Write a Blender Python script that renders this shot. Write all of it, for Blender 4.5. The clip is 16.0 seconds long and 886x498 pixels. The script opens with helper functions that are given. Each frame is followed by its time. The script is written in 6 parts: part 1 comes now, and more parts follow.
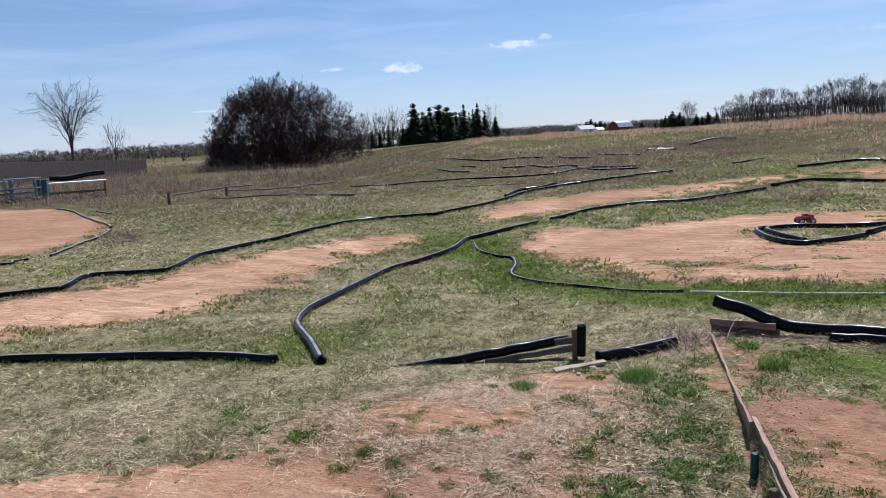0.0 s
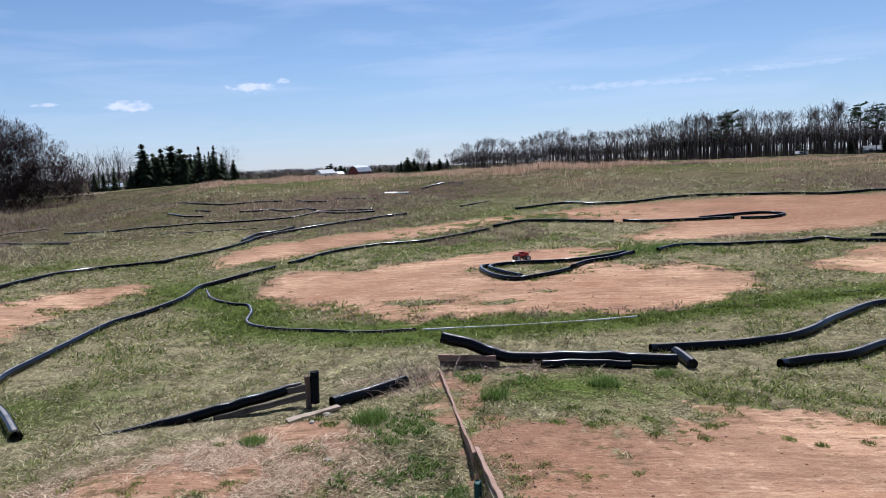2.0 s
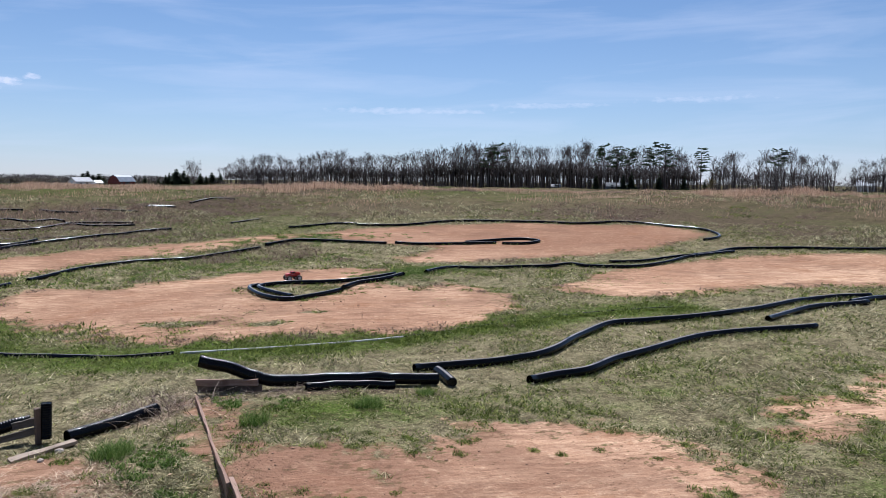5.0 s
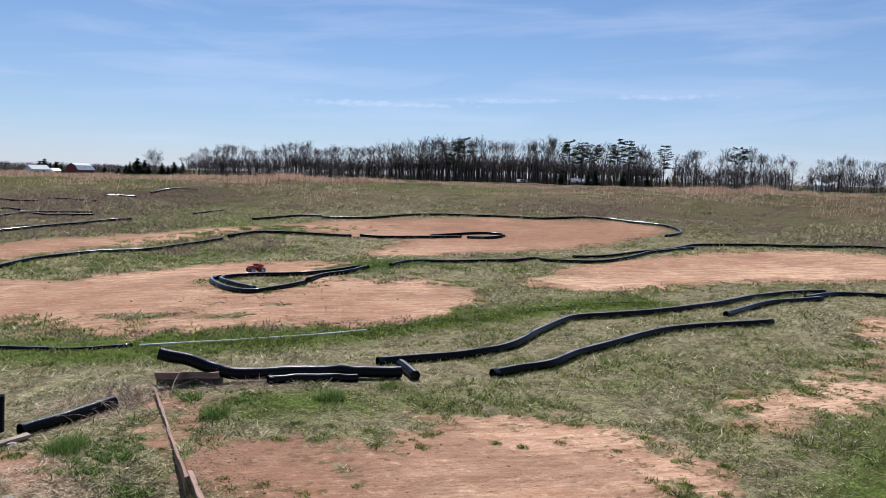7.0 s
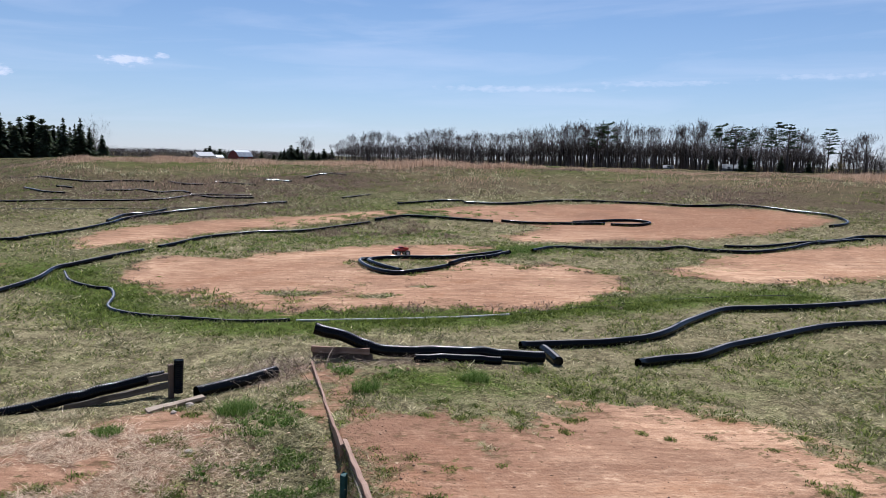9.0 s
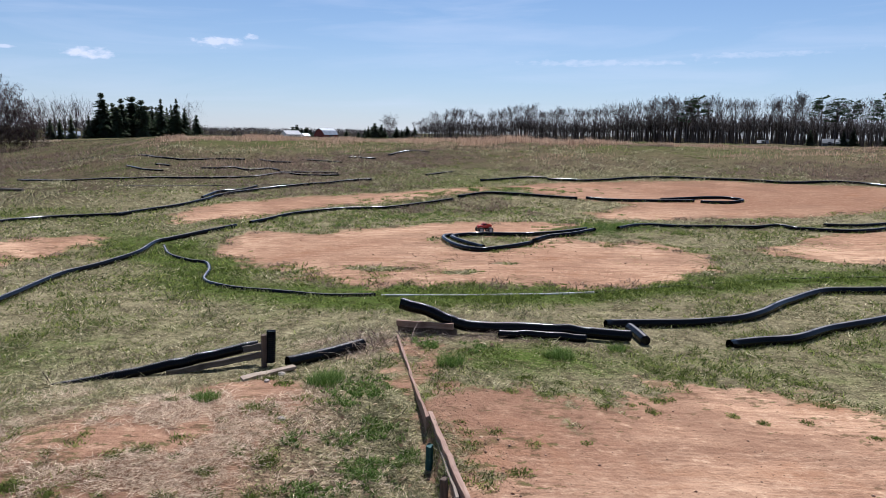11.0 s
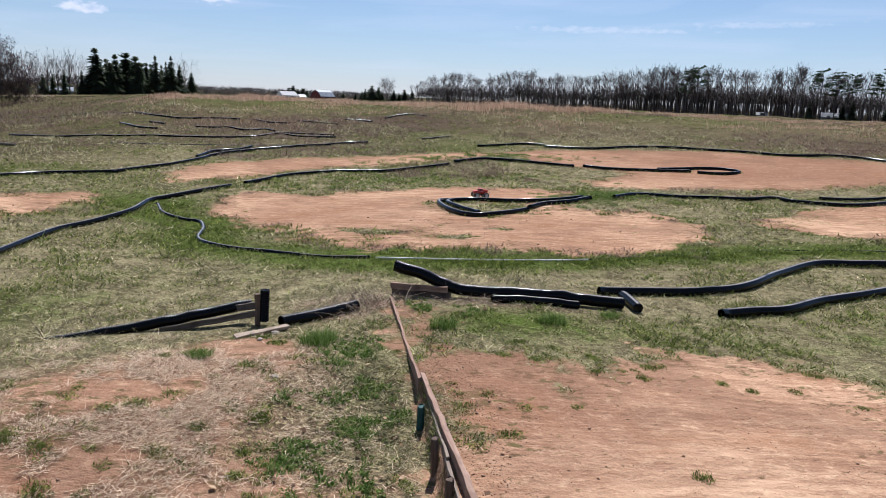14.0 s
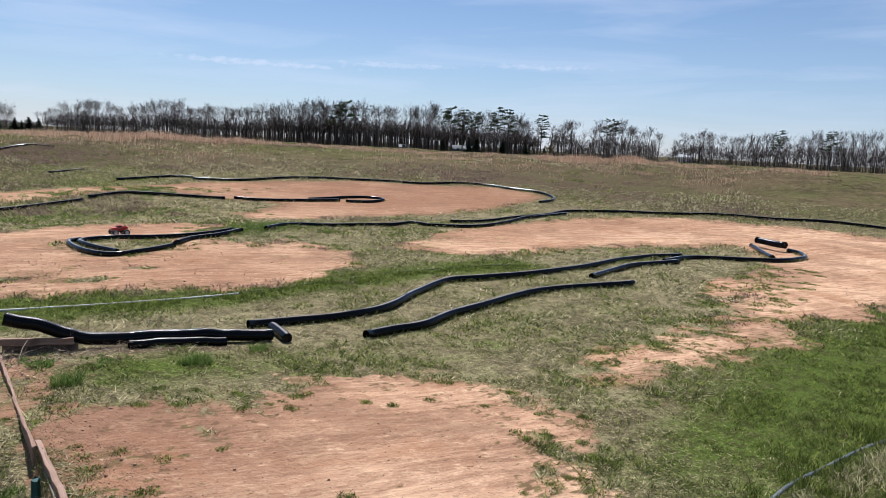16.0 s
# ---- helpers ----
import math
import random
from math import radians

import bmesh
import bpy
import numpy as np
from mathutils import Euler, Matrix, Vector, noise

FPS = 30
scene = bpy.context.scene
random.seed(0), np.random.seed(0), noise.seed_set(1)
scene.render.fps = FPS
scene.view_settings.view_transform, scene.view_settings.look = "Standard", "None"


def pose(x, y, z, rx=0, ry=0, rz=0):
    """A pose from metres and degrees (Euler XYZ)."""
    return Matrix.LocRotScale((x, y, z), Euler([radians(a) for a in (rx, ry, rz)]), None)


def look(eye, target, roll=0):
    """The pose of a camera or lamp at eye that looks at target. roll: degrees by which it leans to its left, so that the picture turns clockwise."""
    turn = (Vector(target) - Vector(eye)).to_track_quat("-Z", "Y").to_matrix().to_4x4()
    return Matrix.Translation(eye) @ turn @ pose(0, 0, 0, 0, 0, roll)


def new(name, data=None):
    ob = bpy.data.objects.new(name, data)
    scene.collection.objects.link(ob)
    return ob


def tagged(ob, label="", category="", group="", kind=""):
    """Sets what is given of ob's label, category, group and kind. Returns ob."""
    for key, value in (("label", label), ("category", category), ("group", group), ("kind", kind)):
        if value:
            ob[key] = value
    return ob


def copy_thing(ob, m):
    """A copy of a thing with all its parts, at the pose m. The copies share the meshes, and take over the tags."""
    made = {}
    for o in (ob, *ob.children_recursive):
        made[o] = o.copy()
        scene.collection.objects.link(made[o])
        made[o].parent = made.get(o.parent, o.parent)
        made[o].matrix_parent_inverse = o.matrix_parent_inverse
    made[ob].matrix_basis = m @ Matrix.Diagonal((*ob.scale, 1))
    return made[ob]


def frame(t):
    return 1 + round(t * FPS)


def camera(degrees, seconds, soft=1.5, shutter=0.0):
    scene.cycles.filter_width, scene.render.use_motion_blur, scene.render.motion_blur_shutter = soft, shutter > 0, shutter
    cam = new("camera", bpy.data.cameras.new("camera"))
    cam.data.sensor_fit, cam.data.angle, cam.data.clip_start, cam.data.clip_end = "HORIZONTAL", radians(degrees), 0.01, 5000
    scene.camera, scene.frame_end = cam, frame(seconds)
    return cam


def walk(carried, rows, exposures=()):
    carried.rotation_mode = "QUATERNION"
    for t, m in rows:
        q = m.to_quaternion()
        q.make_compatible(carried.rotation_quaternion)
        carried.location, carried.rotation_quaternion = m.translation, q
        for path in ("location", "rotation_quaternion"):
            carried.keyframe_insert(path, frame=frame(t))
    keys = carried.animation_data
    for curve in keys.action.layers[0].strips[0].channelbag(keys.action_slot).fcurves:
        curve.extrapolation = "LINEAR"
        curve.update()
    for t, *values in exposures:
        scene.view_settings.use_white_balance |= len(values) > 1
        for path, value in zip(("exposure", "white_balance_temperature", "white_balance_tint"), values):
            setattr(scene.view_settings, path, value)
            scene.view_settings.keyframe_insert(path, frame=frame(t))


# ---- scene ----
cam = camera(62.0, 16.0, soft=0.6)
PATH = [
    (0, (-0.446, -1.044, 2.364), (-0.397, 0.931, 2.053), -3.2),
    (0.5, (-0.424, -1.024, 2.366), (-0.214, 0.942, 2.062), -2.5),
    (1, (-0.361, -0.984, 2.345), (0.039, 0.954, 2.058), -2.1),
    (1.5, (-0.339, -1.012, 2.369), (0.23, 0.888, 2.111), -2.4),
    (2, (-0.288, -0.993, 2.361), (0.437, 0.857, 2.132), -2.5),
    (2.5, (-0.26, -0.992, 2.368), (0.577, 0.813, 2.163), -2.2),
    (3, (-0.244, -1.017, 2.373), (0.703, 0.734, 2.186), -1.3),
    (3.5, (-0.223, -0.994, 2.368), (0.834, 0.693, 2.178), -0.0),
    (4, (-0.204, -1.004, 2.367), (0.939, 0.627, 2.177), 0.3),
    (4.5, (-0.187, -0.997, 2.363), (1.016, 0.589, 2.174), 0.3),
    (5, (-0.187, -1.001, 2.363), (1.06, 0.551, 2.178), 0.6),
    (7.5, (-0.179, -1.009, 2.361), (1.141, 0.48, 2.159), 1.5),
    (8, (-0.179, -1.001, 2.358), (1.127, 0.5, 2.156), 1.6),
    (8.5, (-0.209, -1.017, 2.361), (1.007, 0.557, 2.152), 1.3),
    (9, (-0.266, -1.004, 2.347), (0.747, 0.703, 2.1), 1.4),
    (9.5, (-0.285, -0.974, 2.334), (0.601, 0.795, 2.042), 1.5),
    (10, (-0.291, -0.999, 2.34), (0.566, 0.783, 2.038), 1.2),
    (12.5, (-0.298, -0.981, 2.319), (0.464, 0.838, 1.982), 1.1),
    (13, (-0.291, -0.989, 2.318), (0.497, 0.814, 1.962), 1.0),
    (13.5, (-0.292, -0.988, 2.317), (0.52, 0.8, 1.937), 1.5),
    (14, (-0.295, -0.977, 2.305), (0.527, 0.8, 1.902), 2.3),
    (14.5, (-0.294, -1.02, 2.318), (0.588, 0.728, 1.911), 2.3),
    (15, (-0.228, -0.997, 2.32), (0.874, 0.631, 1.953), 2.4),
    (15.5, (-0.141, -1.015, 2.31), (1.221, 0.416, 1.998), 2.4),
    (16, (-0.114, -1.071, 2.318), (1.421, 0.18, 2.037), 2.9),
]
walk(cam, [(t, look(eye, target, roll)) for t, eye, target, roll in PATH], [(0.0, 0.55, 5500, 13), (4.0, 0.48, 5550, 13), (8.0, 0.48, 5610, 13), (13.0, 0.52, 5700, 13), (16.0, 0.55, 5850, 12)])

# ---- light ----
SUN_AZ, SUN_EL = 32.0, 57.0
world = bpy.data.worlds.new("sky")
scene.world = world
world.use_nodes = True
wn, wl = world.node_tree.nodes, world.node_tree.links
wn.clear()


def wnode(kind, **kw):
    n = wn.new(kind)
    for k, v in kw.items():
        n.inputs[k].default_value = v
    return n


def wmath(op, a, b=None, clamp=False):
    n = wn.new("ShaderNodeMath")
    n.operation, n.use_clamp = op, clamp
    for i, v in enumerate((a, b)):
        if v is None:
            continue
        if isinstance(v, (int, float)):
            n.inputs[i].default_value = v
        else:
            wl.new(v, n.inputs[i])
    return n.outputs[0]


sky = wn.new("ShaderNodeTexSky")
sky.sky_type, sky.sun_disc = "NISHITA", False
sky.sun_elevation, sky.sun_rotation = radians(SUN_EL), radians(SUN_AZ)
sky.altitude, sky.air_density, sky.dust_density, sky.ozone_density = 250, 1.0, 0.0, 3.0
coord = wn.new("ShaderNodeTexCoord")
split = wn.new("ShaderNodeSeparateXYZ")
wl.new(coord.outputs["Generated"], split.inputs[0])
sx, sy, sz = split.outputs
az = wmath("MULTIPLY", wmath("ARCTAN2", sx, sy), 57.2958)
el = wmath("MULTIPLY", wmath("ARCSINE", sz), 57.2958)
comb = wn.new("ShaderNodeCombineXYZ")
wl.new(wmath("MULTIPLY", az, 0.035), comb.inputs[0])
wl.new(wmath("MULTIPLY", wmath("SUBTRACT", el, wmath("MULTIPLY", az, 0.03)), 0.30), comb.inputs[1])
streak = wnode("ShaderNodeTexNoise", Scale=1.6, Detail=7.0, Roughness=0.55, Distortion=0.5)
wl.new(comb.outputs[0], streak.inputs["Vector"])
cirrus = wmath("MULTIPLY", wmath("SUBTRACT", streak.outputs[0], 0.46), 2.6, clamp=True)
cirrus = wmath("MULTIPLY", cirrus, 0.40)
comb2 = wn.new("ShaderNodeCombineXYZ")
wl.new(az, comb2.inputs[0])
wl.new(wmath("MULTIPLY", el, 2.2), comb2.inputs[1])
puffs = wnode("ShaderNodeTexNoise", Scale=0.9, Detail=5.0, Roughness=0.6)
wl.new(comb2.outputs[0], puffs.inputs["Vector"])
total = cirrus
# small clouds: azimuth, elevation, half width, half height in degrees, density
for a0, e0, wa, he, dens in ((-0.9, 5.0, 2.3, 0.55, 1.0), (7.7, 6.15, 2.4, 0.50, 0.9), (9.9, 6.6, 0.7, 0.28, 0.8),
                             (-6.2, 5.1, 1.6, 0.16, 0.75), (-15.5, 2.5, 1.7, 0.15, 0.7),
                             (36.0, 5.25, 9.0, 0.35, 0.45), (46.0, 5.7, 6.0, 0.3, 0.4), (58.0, 6.1, 7.0, 0.35, 0.4)):
    u = wmath("DIVIDE", wmath("SUBTRACT", az, a0), wa)
    v = wmath("DIVIDE", wmath("SUBTRACT", el, e0), he)
    rr = wmath("ADD", wmath("MULTIPLY", u, u), wmath("MULTIPLY", v, v))
    m = wmath("SUBTRACT", wmath("ADD", 0.62, wmath("MULTIPLY", wmath("SUBTRACT", puffs.outputs[0], 0.5), 3.2)), rr)
    m = wmath("MULTIPLY", wmath("MULTIPLY", m, 1.3, clamp=True), dens)
    total = wmath("MAXIMUM", total, m)
haze = wmath("POWER", wmath("SUBTRACT", 1.0, wmath("MULTIPLY", wmath("ABSOLUTE", el), 0.042, clamp=True)), 2.4)
mix1 = wn.new("ShaderNodeMix")
mix1.data_type = "RGBA"
wl.new(wmath("MULTIPLY", haze, 0.40), mix1.inputs[0])
wl.new(sky.outputs[0], mix1.inputs[6])
mix1.inputs[7].default_value = (6.4, 7.4, 10.2, 1)
mix2 = wn.new("ShaderNodeMix")
mix2.data_type = "RGBA"
wl.new(total, mix2.inputs[0])
wl.new(mix1.outputs[2], mix2.inputs[6])
mix2.inputs[7].default_value = (9.8, 10.1, 11.2, 1)
back = wnode("ShaderNodeBackground", Strength=0.057)
wl.new(mix2.outputs[2], back.inputs["Color"])
wout = wn.new("ShaderNodeOutputWorld")
wl.new(back.outputs[0], wout.inputs[0])

sun = bpy.data.lights.new("sun", "SUN")
sun.energy, sun.angle, sun.color = 5.0, radians(0.53), (1.0, 0.95, 0.87)
sun_ob = new("sun", sun)
to_sun = Vector((math.sin(radians(SUN_AZ)) * math.cos(radians(SUN_EL)), math.cos(radians(SUN_AZ)) * math.cos(radians(SUN_EL)), math.sin(radians(SUN_EL))))
sun_ob.matrix_world = look(to_sun * 60, (0, 0, 0))


# ---- materials ----
class Mat:
    """A node material with short-hand for its nodes."""

    def __init__(self, name):
        self.m = bpy.data.materials.new(name)
        self.m.use_nodes = True
        self.n, self.l = self.m.node_tree.nodes, self.m.node_tree.links
        self.b = self.n["Principled BSDF"]

    def put(self, v, socket):
        if isinstance(v, (int, float)):
            socket.default_value = v
        elif isinstance(v, tuple):
            socket.default_value = v if len(v) == 4 else (*v, 1) if socket.type == "RGBA" else v
        else:
            self.l.new(v, socket)

    def math(self, op, a, b=0.0, clamp=False):
        n = self.n.new("ShaderNodeMath")
        n.operation, n.use_clamp = op, clamp
        self.put(a, n.inputs[0])
        self.put(b, n.inputs[1])
        return n.outputs[0]

    def mix(self, f, a, b):
        n = self.n.new("ShaderNodeMix")
        n.data_type = "RGBA"
        self.put(f, n.inputs[0])
        self.put(a, n.inputs[6])
        self.put(b, n.inputs[7])
        return n.outputs[2]

    def ramp(self, v, a, b):
        n = self.n.new("ShaderNodeMapRange")
        n.interpolation_type = "SMOOTHSTEP"
        self.put(v, n.inputs[0])
        self.put(a, n.inputs[1])
        self.put(b, n.inputs[2])
        return n.outputs[0]

    def coords(self, which="Object", scale=(1, 1, 1), turn=0.0):
        c, m = self.n.new("ShaderNodeTexCoord"), self.n.new("ShaderNodeMapping")
        self.l.new(c.outputs[which], m.inputs[0])
        m.inputs["Rotation"].default_value = (0, 0, radians(turn))
        k = self.n.new("ShaderNodeMapping")
        self.l.new(m.outputs[0], k.inputs[0])
        k.inputs["Scale"].default_value = scale
        return k.outputs[0]

    def noise(self, vec, scale, detail=4.0, rough=0.55, warp=0.0):
        n = self.n.new("ShaderNodeTexNoise")
        self.put(vec, n.inputs["Vector"])
        n.inputs["Scale"].default_value, n.inputs["Detail"].default_value = scale, detail
        n.inputs["Roughness"].default_value, n.inputs["Distortion"].default_value = rough, warp
        return n.outputs[0]

    def attr(self, name):
        n = self.n.new("ShaderNodeAttribute")
        n.attribute_name = name
        return n.outputs["Fac"]

    def island(self):
        return self.n.new("ShaderNodeNewGeometry").outputs["Random Per Island"]

    def random(self):
        return self.n.new("ShaderNodeObjectInfo").outputs["Random"]

    def bump(self, h, strength, dist):
        n = self.n.new("ShaderNodeBump")
        n.inputs["Strength"].default_value, n.inputs["Distance"].default_value = strength, dist
        self.put(h, n.inputs["Height"])
        self.l.new(n.outputs[0], self.b.inputs["Normal"])
        return n

    def done(self, color, rough=0.8, metal=0.0, spec=0.4):
        self.put(color, self.b.inputs["Base Color"])
        self.put(rough, self.b.inputs["Roughness"])
        self.put(metal, self.b.inputs["Metallic"])
        self.b.inputs["Specular IOR Level"].default_value = spec
        return self.m


def ground_material():
    k = Mat("track_ground")
    co = k.coords()
    big, mid, fine, grit = k.noise(co, 0.35, 4), k.noise(co, 1.7, 5, 0.62), k.noise(co, 9, 5, 0.65), k.noise(co, 34, 3, 0.6)
    speck, clump = k.noise(co, 60, 2, 0.5), k.noise(co, 17, 3, 0.6)
    groom = k.noise(k.coords(scale=(1.0, 4.0, 1), turn=22), 0.9, 4, 0.58, 1.4)
    sdf = k.attr("dirt")
    # bare earth
    earth = k.mix(k.ramp(big, 0.35, 0.65), (0.420, 0.248, 0.152), (0.62, 0.405, 0.255))
    earth = k.mix(k.math("MULTIPLY", k.ramp(groom, 0.40, 0.68), 0.55), earth, (0.245, 0.128, 0.076))
    earth = k.mix(k.math("MULTIPLY", k.attr("worn"), 0.74), earth, (0.215, 0.126, 0.082))
    earth = k.mix(k.math("MULTIPLY", k.ramp(fine, 0.52, 0.70), 0.5), earth, (0.70, 0.49, 0.315))
    earth = k.mix(k.math("MULTIPLY", k.ramp(clump, 0.60, 0.72), 0.35), earth, (0.20, 0.10, 0.058))
    streak = k.noise(k.coords(scale=(0.6, 4.4, 1), turn=28), 1.3, 6, 0.68, 0.9)
    earth = k.mix(k.math("MULTIPLY", k.ramp(streak, 0.46, 0.62), 0.48), earth, (0.205, 0.108, 0.068))
    earth = k.mix(k.math("MULTIPLY", k.ramp(k.noise(k.coords(scale=(1, 1.6, 1), turn=20), 5.0, 4, 0.65), 0.53, 0.66), 0.45), earth, (0.195, 0.103, 0.064))
    earth = k.mix(k.math("MULTIPLY", k.ramp(streak, 0.45, 0.34), 0.22), earth, (0.62, 0.42, 0.27))
    comb = k.noise(k.coords(scale=(1.6, 11.0, 1), turn=24), 2.4, 5, 0.72, 0.7)
    earth = k.mix(k.math("MULTIPLY", k.ramp(comb, 0.53, 0.63), 0.42), earth, (0.190, 0.104, 0.066))
    earth = k.mix(k.math("MULTIPLY", k.ramp(comb, 0.44, 0.36), 0.30), earth, (0.68, 0.47, 0.31))
    earth = k.mix(k.math("MULTIPLY", k.ramp(grit, 0.63, 0.71), 0.32), earth, (0.150, 0.075, 0.046))
    earth = k.mix(k.math("MULTIPLY", k.ramp(speck, 0.60, 0.70), 0.4), earth, (0.60, 0.41, 0.255))
    earth = k.mix(k.math("MULTIPLY", k.ramp(k.noise(co, 0.9, 6, 0.7, 0.6), 0.52, 0.68), 0.5), earth, (0.27, 0.132, 0.068))
    earth = k.mix(k.math("MULTIPLY", k.attr("worn"), 0.45), earth, (0.240, 0.118, 0.070))
    # turf
    lush, straw = k.attr("lush"), k.attr("straw")
    turf = k.mix(k.ramp(mid, 0.35, 0.66), (0.16, 0.132, 0.076), (0.33, 0.275, 0.160))
    turf = k.mix(k.ramp(k.math("ADD", lush, k.math("MULTIPLY", k.math("SUBTRACT", mid, 0.5), 1.5)), 0.05, 0.75), turf, (0.085, 0.118, 0.024))
    turf = k.mix(k.ramp(k.math("ADD", straw, k.math("MULTIPLY", k.math("SUBTRACT", fine, 0.5), 1.2)), 0.25, 0.9), turf, (0.30, 0.215, 0.135))
    turf = k.mix(k.ramp(k.attr("bare"), 0.2, 0.8), turf, (0.30, 0.185, 0.12))
    broad = k.noise(co, 0.8, 4, 0.6, 0.5)
    turf = k.mix(k.math("MULTIPLY", k.ramp(broad, 0.54, 0.68), 0.3), turf, (0.085, 0.070, 0.040))
    tuft = k.noise(co, 3.6, 4, 0.6, 0.3)
    turf = k.mix(k.math("MULTIPLY", k.ramp(tuft, 0.50, 0.60), 0.42), turf, (0.040, 0.036, 0.018))
    wild = k.mix(k.ramp(k.noise(k.coords(scale=(1, 1, 1)), 0.12, 5, 0.6), 0.38, 0.62), (0.125, 0.090, 0.056), (0.080, 0.098, 0.030))
    wild = k.mix(k.ramp(mid, 0.48, 0.7), wild, (0.150, 0.115, 0.066))
    wild = k.mix(k.math("MULTIPLY", k.ramp(k.noise(k.coords(scale=(1, 1.8, 1)), 0.55, 5, 0.65), 0.48, 0.61), 0.65), wild, (0.044, 0.033, 0.022))
    wild = k.mix(k.math("MULTIPLY", k.ramp(k.noise(co, 1.1, 4, 0.6), 0.55, 0.66), 0.7), wild, (0.20, 0.155, 0.088))
    turf = k.mix(k.math("MULTIPLY", k.attr("wild"), k.math("SUBTRACT", 0.9, k.math("MULTIPLY", lush, 0.75))), turf, wild)
    turf = k.mix(k.ramp(k.math("ADD", k.attr("brown"), k.math("MULTIPLY", k.math("SUBTRACT", mid, 0.5), 1.4)), 0.3, 0.8), turf, (0.108, 0.078, 0.055))
    turf = k.mix(k.math("MULTIPLY", k.ramp(fine, 0.48, 0.62), 0.55), turf, (0.050, 0.040, 0.020))
    turf = k.mix(k.math("MULTIPLY", k.ramp(clump, 0.55, 0.65), 0.55), turf, (0.026, 0.022, 0.012))
    turf = k.mix(k.math("MULTIPLY", k.math("MULTIPLY", k.ramp(grit, 0.54, 0.64), 0.75), k.math("SUBTRACT", 1.0, k.math("MAXIMUM", k.math("MULTIPLY", k.attr("wild"), 0.75), k.math("MULTIPLY", lush, 0.85)))), turf, (0.46, 0.385, 0.205))
    turf = k.mix(k.math("MULTIPLY", k.ramp(speck, 0.58, 0.68), 0.7), turf, (0.022, 0.020, 0.010))
    edge = k.math("ADD", sdf, k.math("ADD", k.math("MULTIPLY", k.math("SUBTRACT", clump, 0.5), 0.60), k.math("MULTIPLY", k.math("SUBTRACT", fine, 0.5), 0.75)))
    mask = k.ramp(edge, -0.22, 0.12)
    # torn sods and trodden crumbs, thicker towards the turf
    near = k.math("SUBTRACT", 1.0, k.ramp(edge, 0.0, 1.1))
    torn = k.ramp(k.math("ADD", k.noise(k.coords(scale=(1, 1.8, 1), turn=15), 7.5, 4, 0.62), k.math("MULTIPLY", near, 0.20)), 0.69, 0.77)
    earth = k.mix(k.math("MULTIPLY", torn, 0.80), earth, k.mix(k.ramp(fine, 0.4, 0.6), (0.105, 0.066, 0.036), (0.088, 0.088, 0.028)))
    scuff = k.ramp(k.math("ADD", k.noise(co, 0.55, 5, 0.6, 0.4), k.math("MULTIPLY", near, 0.12)), 0.52, 0.64)
    earth = k.mix(k.math("MULTIPLY", scuff, 0.48), earth, (0.200, 0.112, 0.072))
    col = k.mix(mask, turf, earth)
    h = k.math("ADD", k.math("MULTIPLY", grit, 0.4), k.math("ADD", k.math("MULTIPLY", fine, 0.8), k.math("ADD", k.math("MULTIPLY", comb, 0.55), k.math("MULTIPLY", clump, 0.5))))
    b = k.bump(h, 1.0, 0.05)
    k.put(k.math("SUBTRACT", 1.0, k.math("MULTIPLY", mask, 0.48)), b.inputs["Strength"])
    return k.done(col, 1.0, spec=0.0)


def leafy(name, a, b, c=None, thin=0.45, rough=0.7, mottle=0.0):
    """Blades and leaves: light passes through them."""
    k = Mat(name)
    r = k.island()
    col = k.mix(r, a, b)
    if c:
        col = k.mix(k.ramp(k.math("FRACT", k.math("MULTIPLY", r, 7.31)), 0.55, 0.75), col, c)
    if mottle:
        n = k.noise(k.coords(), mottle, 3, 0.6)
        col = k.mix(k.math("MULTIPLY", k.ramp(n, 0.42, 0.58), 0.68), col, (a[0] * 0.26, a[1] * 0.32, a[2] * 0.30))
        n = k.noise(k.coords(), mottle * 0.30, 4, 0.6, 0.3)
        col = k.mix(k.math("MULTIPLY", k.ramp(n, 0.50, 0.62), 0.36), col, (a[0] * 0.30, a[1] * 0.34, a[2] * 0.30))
    k.done(col, rough, spec=0.06)
    t = k.n.new("ShaderNodeBsdfTranslucent")
    k.l.new(col, t.inputs["Color"])
    m = k.n.new("ShaderNodeMixShader")
    m.inputs[0].default_value = thin
    k.l.new(k.b.outputs[0], m.inputs[1])
    k.l.new(t.outputs[0], m.inputs[2])
    k.l.new(m.outputs[0], k.n["Material Output"].inputs[0])
    return k.m


def pipe_material(name, dust_glint=0.75, low=0.90):
    k = Mat(name)
    co = k.coords()
    n1, n2 = k.noise(co, 3.0, 4), k.noise(co, 38, 4, 0.7)
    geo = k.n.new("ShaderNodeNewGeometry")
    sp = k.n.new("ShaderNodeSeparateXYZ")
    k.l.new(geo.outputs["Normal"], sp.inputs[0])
    # pale top: dust, with the sunlit highlight line painted into the colour as well
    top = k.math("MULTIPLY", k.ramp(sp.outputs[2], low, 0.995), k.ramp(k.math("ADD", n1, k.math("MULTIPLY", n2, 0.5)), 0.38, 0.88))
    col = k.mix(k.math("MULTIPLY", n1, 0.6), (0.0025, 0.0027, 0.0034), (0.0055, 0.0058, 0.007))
    col = k.mix(k.math("MULTIPLY", top, dust_glint), col, (0.34, 0.30, 0.265))
    k.bump(n2, 0.12, 0.004)
    k.b.inputs["IOR"].default_value = 1.24
    return k.done(col, k.math("ADD", 0.11, k.math("MULTIPLY", n1, 0.10)), spec=0.5)


